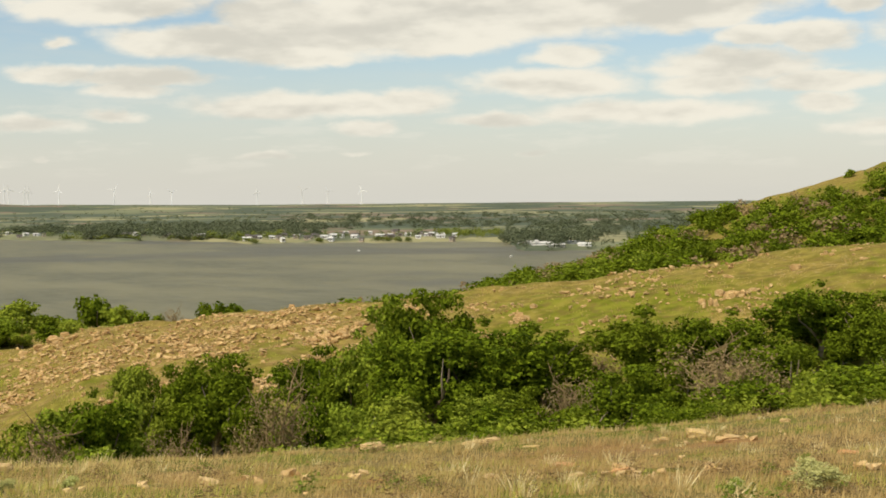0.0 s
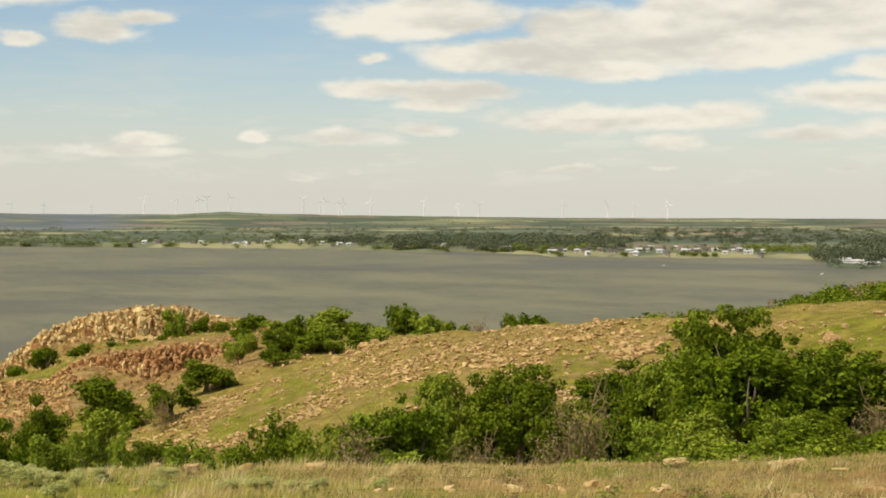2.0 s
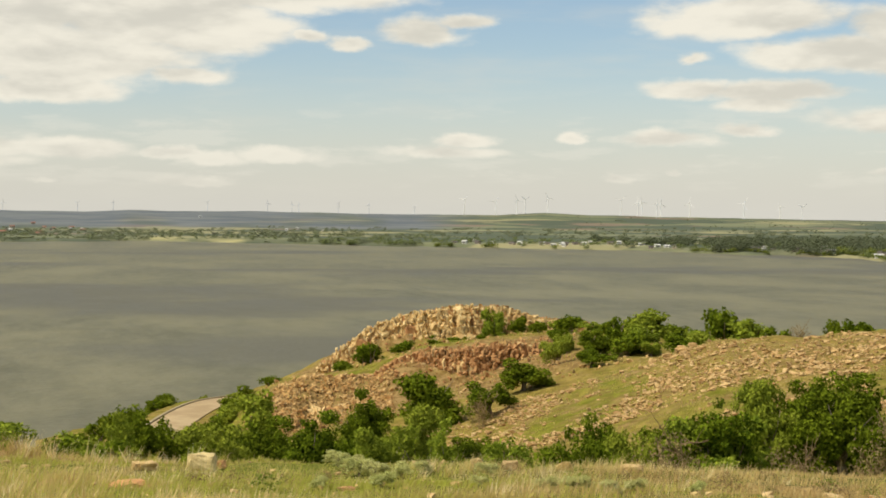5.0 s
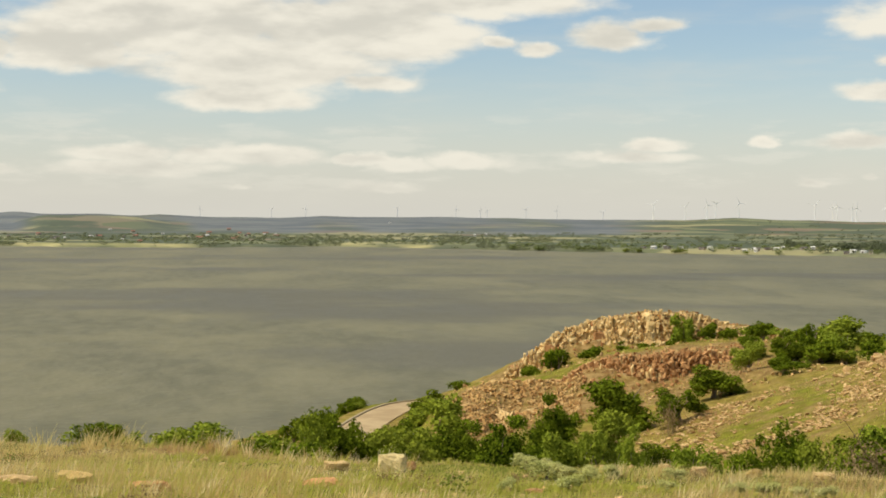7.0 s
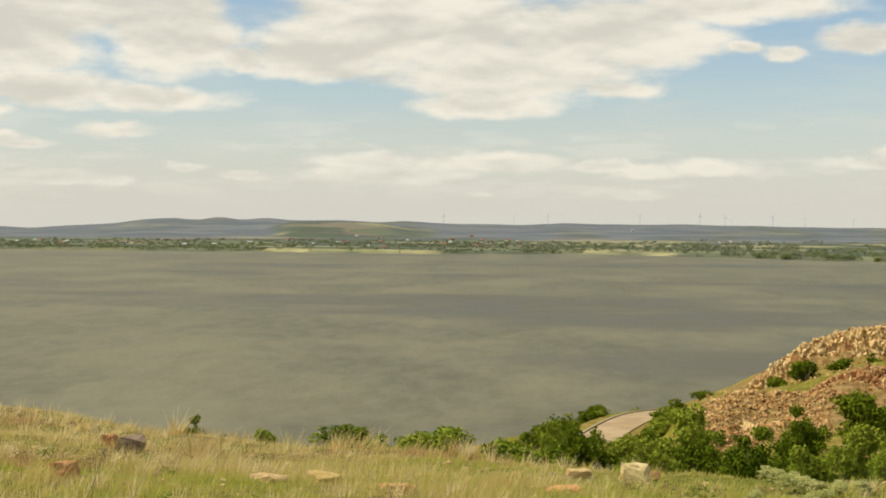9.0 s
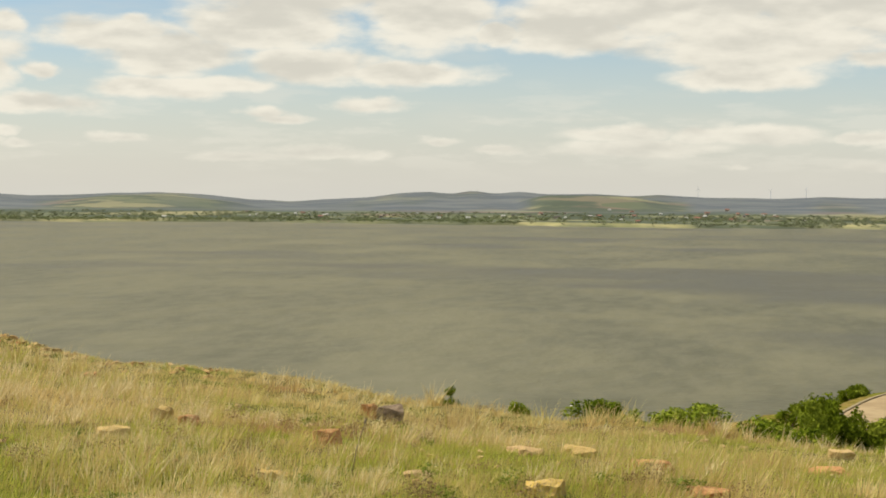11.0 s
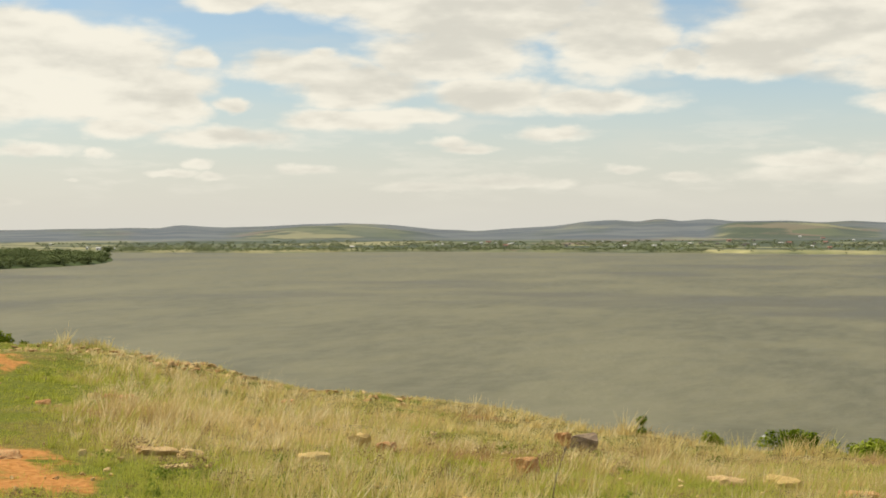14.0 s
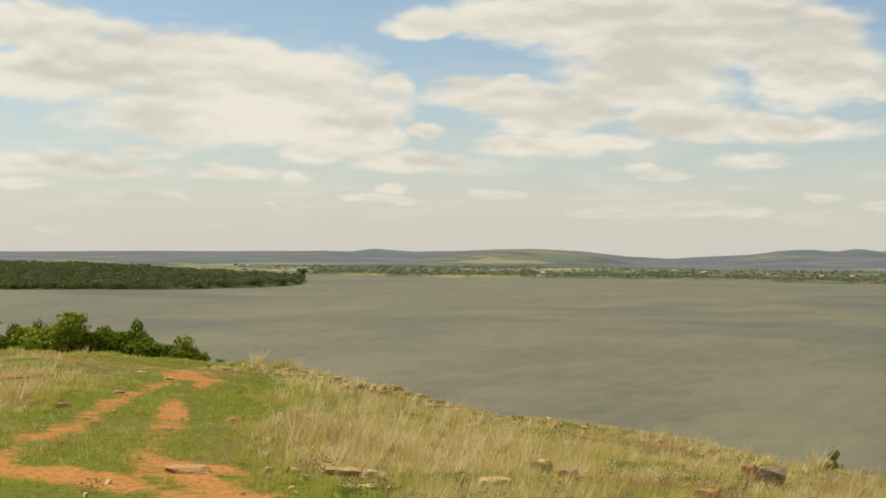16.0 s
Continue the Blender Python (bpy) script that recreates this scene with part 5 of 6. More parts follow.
joined_rocks("ledge_stones", scatter(330, on_lip, 5), SCREE, "broken granite ledge along the brow of the hill")

# the bluffs: jointed granite columns, block by block
COLUMNS = [rock_mesh(500 + j, RED_ROCK, 22, boxy=0.42 + 0.03 * j) for j in range(12)]


def bluff(az0, az1, r_of, base_z, top_z, wide, rows, label, seed):
    """A cliff of upright blocks between two headings; base and top heights below the eye."""
    rng = random.Random(seed)
    mid = (az0 + az1) / 2
    root = new("rock_outcrop")
    root.location = place(mid, float(r_of(mid)))
    bpy.context.view_layer.update()
    for row in range(rows):
        az = az0
        while az < az1:
            r = float(r_of(az)) + row * wide * 0.75 + rng.uniform(-0.3, 0.3)
            w = wide * rng.choice((0.55, 0.8, 1.1, 1.6, 2.3)) * rng.uniform(0.85, 1.15)
            lo, hi = float(base_z(az)), float(top_z(az))
            up = lo + (hi - lo) * (0.62 + 0.38 * (row + 1) / rows) * (1 if rng.random() < 0.8 else rng.uniform(0.75, 0.95)) + rng.uniform(-0.2, 0.05)
            down = min(lo, float(land(az, r))) - 0.3
            h = max(up - down, 0.6)
            p = heading(az) * r
            tiers = 4 if h > 3.0 else 3 if h > 1.8 else 2 if h > 0.9 else 1
            lean = rng.uniform(-0.16, 0.16)
            at = down
            for k in range(tiers):
                tall = h / tiers * rng.uniform(0.8, 1.2)
                ob = new("rock", rng.choice(COLUMNS))
                ob.parent = root
                step = Vector((rng.uniform(-0.22, 0.22), rng.uniform(-0.22, 0.22), 0)) + heading(az) * (0.26 * k)
                ob.matrix_world = Matrix.Translation(Vector((p.x, p.y, EYE + at - 0.1)) + step) @ Matrix.Rotation(radians(az) + rng.uniform(-0.8, 0.8), 4, "Z") @ Matrix.Rotation(lean + rng.uniform(-0.2, 0.2), 4, "Y") @ Matrix.Diagonal((w * rng.uniform(0.9, 1.25), w * rng.uniform(0.8, 1.2), tall * 1.15, 1))
                at += tall * 0.96
            az += math.degrees(w * 0.6 / r)
    return tagged(root, label, "outcrop")


bluff(16.0, 27.6, lambda a: along(a, (16, 184), (22, 183), (27.6, 187)), lambda a: land(a, 178.5), lambda a: along(a, (15.3, -14.4), (17.9, -12.85), (19.4, -12.35), (20.8, -11.0), (22.4, -10.95), (24.3, -12.0), (25.5, -13.35), (26.3, -15.0), (27, -17), (27.8, -18.8)), 0.62, 1, "weathered orange granite bluff split into upright columns", 1)
bluff(18.6, 25.6, lambda a: along(a, (18, 143), (22, 142), (25.6, 146)), lambda a: along(a, (18.5, -13.6), (21, -15.2), (22.7, -15.1), (24.7, -16.6), (25.6, -16.9)), lambda a: along(a, (18.6, -11.8), (21, -11.95), (22.8, -12.5), (24.05, -13.1), (24.9, -13.9), (25.5, -15.2)), 0.5, 1, "lower orange granite ledge of upright blocks", 2)
bluff(25.2, 29.9, lambda a: along(a, (25, 138), (29.9, 140)), lambda a: along(a, (25, -17.8), (27, -18.6), (28.8, -19.2), (30, -19.6)), lambda a: along(a, (25, -17.0), (26, -17.2), (28, -17.5), (29, -18.0), (29.9, -19.0)), 0.42, 1, "reddish broken granite slope above the road", 3)


def cliff_fill(az0, az1, r_of, base_z, top_z, size, seed):
    """Small blocks wedged behind and between the large ones, in rough beds."""
    rng = random.Random(seed)
    out = []
    az = az0
    while az < az1:
        lo, hi = float(base_z(az)), float(top_z(az))
        for row in range(3):
            up = lo - 0.3
            while up < hi - 0.15 * row:
                w, h = size * rng.uniform(0.6, 1.3), size * rng.uniform(0.6, 1.25)
                p = heading(az + rng.uniform(-0.1, 0.1)) * (float(r_of(az)) - 0.35 + row * size * 0.9 + 0.25 * (up - lo) + rng.uniform(-0.25, 0.25))
                out.append((p.x, p.y, EYE + up - 0.1, w, w * rng.uniform(0.7, 1.1), h * 1.35, radians(az) + rng.uniform(-0.7, 0.7)))
                up += h * 0.9
        az += math.degrees(size * 0.8 / float(r_of(az)))
    return out


joined_rocks("bluff_blocks", cliff_fill(16.0, 27.6, lambda a: along(a, (16, 184), (22, 183), (27.6, 187)), lambda a: land(a, 178.5), lambda a: along(a, (15.3, -14.6), (17.9, -13.0), (19.4, -12.5), (20.8, -11.2), (22.4, -11.15), (24.3, -12.2), (25.5, -13.55), (26.3, -15.2), (27, -17.2), (27.8, -19.0)), 0.5, 7), RED_ROCK, "weathered granite blocks bedded in the bluff")
joined_rocks("ledge_blocks", cliff_fill(18.6, 25.6, lambda a: along(a, (18, 143), (22, 142), (25.6, 146)), lambda a: along(a, (18.5, -13.6), (21, -15.2), (22.7, -15.1), (24.7, -16.6), (25.6, -16.9)), lambda a: along(a, (18.6, -12.0), (21, -12.15), (22.8, -12.7), (24.05, -13.3), (24.9, -14.1), (25.5, -15.4)), 0.42, 8), RED_ROCK, "granite blocks bedded in the lower ledge")


# ---------------------------------------------------------------- the road
def build_road():
    pts = []
    line = [Vector((*(heading(a) * r).to_2d(), EYE + z)) for a, r, z in ROAD_LINE]
    for p, q in zip(line, line[1:]):
        pts += [p.lerp(q, k / 6) for k in range(6)]
    for _ in range(4):
        pts = [pts[0]] + [(a + b * 2 + c) / 4 for a, b, c in zip(pts, pts[1:], pts[2:])] + [pts[-1]]

    def ribbon(name, offs, mat, label):
        v, f = [], []
        for i, p in enumerate(pts):
            t = (pts[min(i + 1, len(pts) - 1)] - pts[max(i - 1, 0)]).normalized()
            n = Vector((t.y, -t.x, 0))
            v += [p + n * o + Vector((0, 0, z)) for o, z in offs]
        m = len(offs)
        for i in range(len(pts) - 1):
            f += [(i * m + k, i * m + k + 1, i * m + m + k + 1, i * m + m + k) for k in range(m - 1)]
        return tagged(link_mesh(name, [tuple(p) for p in v], f, mat), label, "road", kind="structure")

    ribbon("road", [(-2.1, -0.3), (-2.1, 0.10), (-1.0, 0.15), (0, 0.17), (1.0, 0.15), (2.1, 0.10), (2.1, -0.3)], ROAD, "narrow sun-bleached asphalt road curving above the lake")
    ribbon("kerb", [(-2.5, -0.3), (-2.5, 0.22), (-2.2, 0.22), (-2.2, -0.3)], KERB, "low pale concrete kerb on the lake side")


build_road()


# ---------------------------------------------------------------- far shore
FAR_RNG = random.Random(21)


def house_parts(kind, w, d, h):
    wall, roof = {"white": (WHITE, METAL_ROOF), "brown": (TAN, DARK_ROOF), "red": (TAN, RED_ROOF), "dock": (WHITE, METAL_ROOF)}[kind]
    root = new({"dock": "boat_shed"}.get(kind, "house"))
    bm = bmesh.new()
    bmesh.ops.create_cube(bm, size=1, matrix=Matrix.Translation((0, 0, h / 2 - 0.4)) @ Matrix.Diagonal((w, d, h + 0.8, 1)))
    part("wall", bm, wall, root)
    bm = bmesh.new()
    up, out = d * 0.24, 0.5
    v = [bm.verts.new(c) for s in (-1, 1) for c in ((s * (w / 2 + out), -d / 2 - out, h - 0.15), (s * (w / 2 + out), 0, h + up), (s * (w / 2 + out), d / 2 + out, h - 0.15), (s * (w / 2 + out), 0, h - 0.1))]
    for q in ((0, 1, 5, 4), (1, 2, 6, 5), (2, 3, 7, 6), (3, 0, 4, 7), (0, 3, 1), (1, 3, 2), (4, 5, 7), (5, 6, 7)):
        bm.faces.new([v[i] for i in q])
    part("roof", bm, roof, root)
    if kind != "dock":
        for sx in (-0.3, 0.3):
            bm = bmesh.new()
            bmesh.ops.create_cube(bm, size=1, matrix=Matrix.Translation((sx * w, -d / 2 - 0.02, h * 0.55)) @ Matrix.Diagonal((1.5, 0.12, 1.2, 1)))
            frame_part = part("window", bm, WHITE, root, "white window frame")
            bm = bmesh.new()
            bmesh.ops.create_cube(bm, size=1, matrix=Matrix.Translation((sx * w, -d / 2 - 0.07, h * 0.55)) @ Matrix.Diagonal((1.2, 0.06, 0.95, 1)))
            part("pane", bm, PANE, frame_part, "dark glass pane")
        bm = bmesh.new()
        bmesh.ops.create_cube(bm, size=1, matrix=Matrix.Translation((0, -d / 2 - 0.02, 1.0)) @ Matrix.Diagonal((1.1, 0.12, 2.0, 1)))
        part("door", bm, DARK_ROOF, root)
    return root


HOUSE_LABELS = {"white": "small white lakeside house with a pale metal roof", "brown": "tan lakeside house with a dark shingle roof", "red": "tan house with a red roof across the lake", "dock": "long white boat shed on the marina shore"}
HOUSES = {}


def house(az, r, kind="white"):
    if kind == "white" and FAR_RNG.random() < 0.3:
        kind = "brown"
    first = kind not in HOUSES
    if first:
        w, d, h = {"white": (5.6, 4.2, 2.3), "brown": (6.4, 4.6, 2.5), "red": (8, 6, 3.0), "dock": (14, 4, 1.5)}[kind]
        HOUSES[kind] = tagged(house_parts(kind, w, d, h), HOUSE_LABELS[kind], {"dock": "boat shed"}.get(kind, "house"), "lakeside houses")
    shore = float(far_shore(az))
    r = max(r, shore + 14 + 80 * FAR_RNG.random())
    p = place(az, r)
    p.z = max(p.z, 0.6)
    m = Matrix.Translation(p) @ Matrix.Rotation(radians(az) + FAR_RNG.uniform(-0.6, 0.6), 4, "Z")
    if first:
        HOUSES[kind].matrix_world = m
        return HOUSES[kind]
    HOUSES[kind].scale = (1, 1, 1)
    ob = copy_thing(HOUSES[kind], m)
    s = FAR_RNG.uniform(0.55, 1.1)
    ob.scale = (s * FAR_RNG.uniform(0.7, 1.2), s, FAR_RNG.uniform(0.7, 1.1))
    return ob


house(15.81, 1795, "white")
house(15.23, 1779, "white")
house(13.85, 1848, "white")
house(13.15, 1867, "white")
house(12.36, 1845, "white")
house(11.96, 1872, "white")
house(10.54, 1800, "white")
house(10.04, 1754, "white")
house(9.12, 1556, "white")
house(6.97, 1265, "white")
house(6.31, 1294, "white")
house(5.93, 1367, "white")
house(5.41, 1302, "white")
house(5.00, 1279, "white")
house(4.37, 1290, "white")
house(4.06, 1269, "white")
house(3.60, 1446, "white")
house(3.26, 1297, "white")
house(2.70, 1435, "white")
house(1.97, 1266, "white")
house(1.59, 1245, "white")
house(1.30, 1334, "white")
house(0.92, 1239, "white")
house(0.39, 1306, "white")
house(0.08, 1284, "white")
house(-0.34, 1245, "white")
house(4.79, 1463, "brown")
house(3.02, 1208, "brown")
house(1.76, 1470, "brown")
house(-1.18, 1436, "brown")
house(22.59, 1666, "white")
house(21.86, 1742, "white")
house(20.18, 1642, "white")
house(19.34, 1541, "white")
house(18.92, 1547, "white")
house(17.88, 1648, "white")
house(17.56, 1750, "white")
house(16.83, 1666, "white")
house(16.51, 1703, "white")
house(16.16, 1710, "white")
house(15.68, 1656, "white")
house(14.01, 1752, "white")
house(13.07, 1532, "white")
house(7.23, 1244, "white")
house(6.82, 1201, "white")
house(5.93, 1263, "white")
house(5.43, 1189, "white")
house(5.03, 1259, "white")
house(4.14, 1223, "white")
house(3.75, 1297, "white")
house(28.41, 2849, "white")
house(28.82, 2671, "white")
house(27.46, 2545, "white")
house(31.97, 3691, "white")
house(31.45, 2236, "white")
house(42.17, 3001, "white")
house(44.16, 2257, "white")
house(42.87, 2506, "white")
house(30.92, 2299, "white")
house(37.90, 3058, "red")
house(41.36, 2915, "red")
house(39.03, 2281, "red")
house(41.26, 2517, "red")
house(36.56, 2796, "red")
house(38.62, 2770, "red")
house(52.62, 2421, "white")
house(53.78, 2488, "white")
house(54.41, 2358, "white")
house(59.82, 2375, "white")
house(55.45, 2243, "white")
house(43.78, 2214, "white")
house(41.13, 1949, "red")
house(38.93, 2253, "red")
house(37.75, 2160, "red")
house(67.78, 1939, "white")
house(67.26, 1908, "white")
house(69.44, 2551, "white")
house(68.19, 1852, "white")
house(58.57, 2071, "white")
house(-3.16, 1040, "dock")
house(-3.69, 1014, "dock")
house(-4.21, 1001, "dock")
house(-4.83, 1044, "dock")
house(-5.25, 985, "dock")


for k in range(56):  # cottages along the settled shore
    az = FAR_RNG.uniform(8.5, 23) if k % 3 else FAR_RNG.uniform(-1.5, 8)
    house(az, float(far_shore(az)) + FAR_RNG.uniform(16, 120), FAR_RNG.choice(("white", "white", "brown")))
for k in range(46):
    house(FAR_RNG.uniform(34.5, 56), FAR_RNG.uniform(2120, 2750), FAR_RNG.choice(("white", "brown", "red", "white")))


def far_trees(name, spots, mat, label, leaves=80, seed=0, squash=0.85, leaf=0.072):
    """Distant trees as one mesh of small leaf sprays over short trunks. spots: x, y, z, width, height."""
    shapes = [crown_mesh(600 + seed * 10 + k, leaves, leaf, mat, 12, squash)[0] for k in range(6)]
    vs = []
    for k, (x, y, z, w, h) in enumerate(spots):
        q = k * 2.4
        c, s = math.cos(q), math.sin(q)
        co = shapes[k % 6]
        vs.append(np.stack([(co[:, 0] * c - co[:, 1] * s) * w + x, (co[:, 0] * s + co[:, 1] * c) * w + y, (co[:, 2] - 0.12) * h + z], -1))
    v = np.concatenate(vs)
    return tagged(link_mesh(name, v, np.arange(len(v)).reshape(-1, 3), mat), label, "trees", kind="stuff")


def grove(count, az0, az1, r0, r1, tall, seed, patch=0.0, scale=1.0):
    rng = random.Random(seed)
    out, tries = [], 0
    while len(out) < count and tries < count * 20:
        tries += 1
        az, r = rng.uniform(az0, az1), rng.uniform(r0, r1)
        r = max(r, float(far_shore(az)) + 12 + 90 * (r0 == 1500) * rng.random()) if r > 900 and not (az > 67.5 and r < 1900) else r
        if patch and vnoise(np.array([az * 2.2 * scale]), np.array([r / 90]), seed)[0] < patch:
            continue
        if seed in (7, 17) and (30.4 < az < 33.7 or 39.2 < az < 45.5) and r < far_shore(az) + 95 and rng.random() < 0.93:
            continue  # open hay meadows by the water
        p = place(az, r)
        if p.z < 0.5:
            continue
        h = tall * rng.uniform(0.6, 1.2)
        out.append((p.x, p.y, p.z, h * (rng.uniform(0.9, 1.6) if r < 1500 or az > 67 else rng.uniform(1.3, 2.8)), h))
    return out


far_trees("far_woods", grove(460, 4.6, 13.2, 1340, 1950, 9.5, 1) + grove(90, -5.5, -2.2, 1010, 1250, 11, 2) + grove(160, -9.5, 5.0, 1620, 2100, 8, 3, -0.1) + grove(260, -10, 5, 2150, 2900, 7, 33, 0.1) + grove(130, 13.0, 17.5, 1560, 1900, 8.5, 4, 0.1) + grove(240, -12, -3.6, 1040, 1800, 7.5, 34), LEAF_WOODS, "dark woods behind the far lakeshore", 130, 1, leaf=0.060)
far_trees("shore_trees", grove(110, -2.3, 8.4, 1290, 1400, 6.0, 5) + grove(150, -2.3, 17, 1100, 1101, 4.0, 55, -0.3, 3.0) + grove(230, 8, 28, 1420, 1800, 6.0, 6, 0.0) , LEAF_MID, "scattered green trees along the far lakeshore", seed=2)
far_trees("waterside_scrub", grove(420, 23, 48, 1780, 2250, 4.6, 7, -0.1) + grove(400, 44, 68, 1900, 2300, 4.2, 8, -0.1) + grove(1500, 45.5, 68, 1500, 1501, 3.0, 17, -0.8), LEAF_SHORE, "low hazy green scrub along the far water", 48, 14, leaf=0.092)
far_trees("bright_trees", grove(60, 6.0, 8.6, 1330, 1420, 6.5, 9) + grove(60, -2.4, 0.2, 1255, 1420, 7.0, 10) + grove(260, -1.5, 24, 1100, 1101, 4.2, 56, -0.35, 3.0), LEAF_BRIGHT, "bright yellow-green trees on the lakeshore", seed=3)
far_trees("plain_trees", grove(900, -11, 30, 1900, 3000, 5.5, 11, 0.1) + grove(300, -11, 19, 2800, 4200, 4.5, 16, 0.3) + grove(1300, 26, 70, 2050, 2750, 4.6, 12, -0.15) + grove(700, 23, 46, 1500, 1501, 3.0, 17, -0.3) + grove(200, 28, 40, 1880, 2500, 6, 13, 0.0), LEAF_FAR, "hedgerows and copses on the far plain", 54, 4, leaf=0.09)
far_trees("peninsula_woods", [(x, y, z, w * 1.5, h) for x, y, z, w, h in grove(2000, 67.4, 80, 1215, 1700, 6.4, 14)], LEAF_CAPE, "dense dark woods on the wooded peninsula", 95, 5, leaf=0.078)
far_trees("peninsula_edge", grove(380, 68.6, 81, 1215, 1262, 5.0, 15) + grove(90, 74, 82, 1135, 1200, 4.5, 18), LEAF_EDGE, "lighter green trees along the peninsula shore", 110, 6)


scrub, scrub_pale = [], []
for k in range(820):
    az = FAR_RNG.uniform(-18, 37)
    r = FAR_RNG.uniform(40, 72) if az < 20 else FAR_RNG.uniform(40, float(along(az, (20, 80), (25, 112), (31, 128), (37, 96))))
    p = place(az, r)
    if float(road_near(np.array([p.x]), np.array([p.y]))[0][0]) < 5:
        continue
    h = FAR_RNG.uniform(0.6, 1.5) * (1.0 if az < 20 else 1.5)
    (scrub if FAR_RNG.random() < 0.6 else scrub_pale).append((p.x, p.y, p.z, h * FAR_RNG.uniform(1.2, 2.0), h))
for k in range(60):
    az, r = FAR_RNG.uniform(15.5, 27.3), FAR_RNG.uniform(174, 180)
    p = place(az, r)
    h = FAR_RNG.uniform(0.3, 0.75)
    (scrub if FAR_RNG.random() < 0.4 else scrub_pale).append((p.x, p.y, p.z, h * FAR_RNG.uniform(1.2, 2.0), h))
for k in range(90):
    az, r = FAR_RNG.uniform(32, 47), FAR_RNG.uniform(58, 76)
    p = place(az, r)
    h = FAR_RNG.uniform(0.8, 1.6)
    (scrub if FAR_RNG.random() < 0.4 else scrub_pale).append((p.x, p.y, p.z, h * FAR_RNG.uniform(1.2, 2.0), h))
far_trees("draw_scrub", scrub, LEAF, "low tangled green scrub filling the draw", 420, 10, leaf=0.038)
far_trees("draw_pale_scrub", scrub_pale, LEAF_PALE, "bright green saplings and brush in the draw", 420, 11, leaf=0.037)
thicket = []
for k in range(1700):
    az = FAR_RNG.uniform(-18.5, 4.0)
    limit = float(along(az, (-18.5, 305), (-16, 302), (-13.5, 300), (-11.5, 304), (-9, 322), (-6, 345), (4, 310)))
    r = FAR_RNG.uniform(150, limit)
    if vnoise(np.array([az * 0.9]), np.array([r / 22]), 77)[0] < -0.82:
        continue
    p = place(az, r)
    h = FAR_RNG.uniform(2.0, 4.8)
    thicket.append((p.x, p.y, p.z, h * FAR_RNG.uniform(1.0, 1.7), h))
far_trees("hillside_thicket", [p for k, p in enumerate(thicket) if k % 6 not in (2, 4)], LEAF, "dense green scrub covering the farther hillside", 270, 9, leaf=0.058)
far_trees("hillside_pale_thicket", thicket[2::6], LEAF_PALE, "paler green scrub on the farther hillside", 300, 12, leaf=0.05)
far_trees("hillside_bare_brush", thicket[4::12], TWIG, "bare brown brush on the farther hillside", 200, 13, leaf=0.05)


# ---------------------------------------------------------------- wind turbines on the skyline
def turbine_mesh():
    bm = bmesh.new()
    bmesh.ops.create_cone(bm, cap_ends=True, segments=10, radius1=1.5, radius2=0.9, depth=44, matrix=Matrix.Translation((0, 0, 20)))
    yield "tower", bm
    bm = bmesh.new()
    bmesh.ops.create_cube(bm, size=1, matrix=Matrix.Translation((0, 0.6, 42.6)) @ Matrix.Diagonal((1.9, 4.8, 2.0, 1)))
    bmesh.ops.bevel(bm, geom=bm.edges[:], offset=0.4, segments=1, affect="EDGES")
    yield "nacelle", bm
    bm = bmesh.new()
    bmesh.ops.create_cone(bm, cap_ends=True, segments=10, radius1=0.9, radius2=0.35, depth=1.6, matrix=Matrix.Translation((0, -2.2, 0)) @ Matrix.Rotation(radians(90), 4, "X"))
    yield "rotor", bm


def blade_bm():
    bm = bmesh.new()
    rings = [(0, 0.5, 0.4), (4, 0.95, 0.3), (12, 0.6, 0.2), (20, 0.15, 0.1)]
    vs = [[bm.verts.new((c * x, -2.0 + d * y, z)) for x, y in ((-1, 0), (0, -1), (1, 0), (0, 1))] for z, c, d in rings]
    for a, b in zip(vs, vs[1:]):
        for k in range(4):
            bm.faces.new((a[k], a[(k + 1) % 4], b[(k + 1) % 4], b[k]))
    return bm


TURBINES = {}


def turbine(az, tone="white"):
    if tone not in TURBINES:
        mats = []
        for name, bm in (*turbine_mesh(), ("blade", blade_bm())):
            me = bpy.data.meshes.new(name)
            bm.to_mesh(me)
            bm.free()
            me.materials.append(TURBINE_WHITE if tone == "white" else TURBINE_SHADED)
            mats.append(me)
        TURBINES[tone] = mats
    tower, nacelle, hub, blade = TURBINES[tone]
    root = new("wind_turbine")
    r = FAR_RNG.uniform(4380, 4640)
    root.matrix_world = Matrix.Translation(place(az, r)) @ Matrix.Rotation(radians(az) + FAR_RNG.uniform(-0.5, 0.5), 4, "Z") @ Matrix.Scale(FAR_RNG.uniform(0.85, 1.05) * (1.0 if tone == "white" else 0.62), 4)
    new("tower", tower).parent = root
    new("nacelle", nacelle).parent = root
    turn = FAR_RNG.uniform(0, 120)
    rotor = new("rotor", hub)
    rotor.parent = root
    rotor.matrix_local = Matrix.Translation((0, 0, 42.6))
    for k in range(3):
        b = new("blade", blade)
        b.parent = rotor
        b.matrix_local = Matrix.Rotation(radians(turn + 120 * k), 4, "Y")
    return tagged(root, "white three-bladed wind turbine on the distant ridge" if tone == "white" else "white three-bladed wind turbine on the distant ridge, greyed for cloud shade", "wind turbine", "wind turbines")


turbine(3.00, "white")
turbine(4.25, "white")
turbine(5.19, "white")
turbine(6.85, "white")
turbine(9.94, "white")
turbine(10.71, "white")
turbine(12.00, "white")
turbine(13.95, "white")
turbine(15.01, "white")
turbine(15.15, "white")
turbine(15.83, "white")
turbine(19.15, "white")
turbine(19.99, "white")
turbine(20.30, "white")
turbine(21.08, "white")
turbine(22.25, "white")
turbine(16.46, "white")
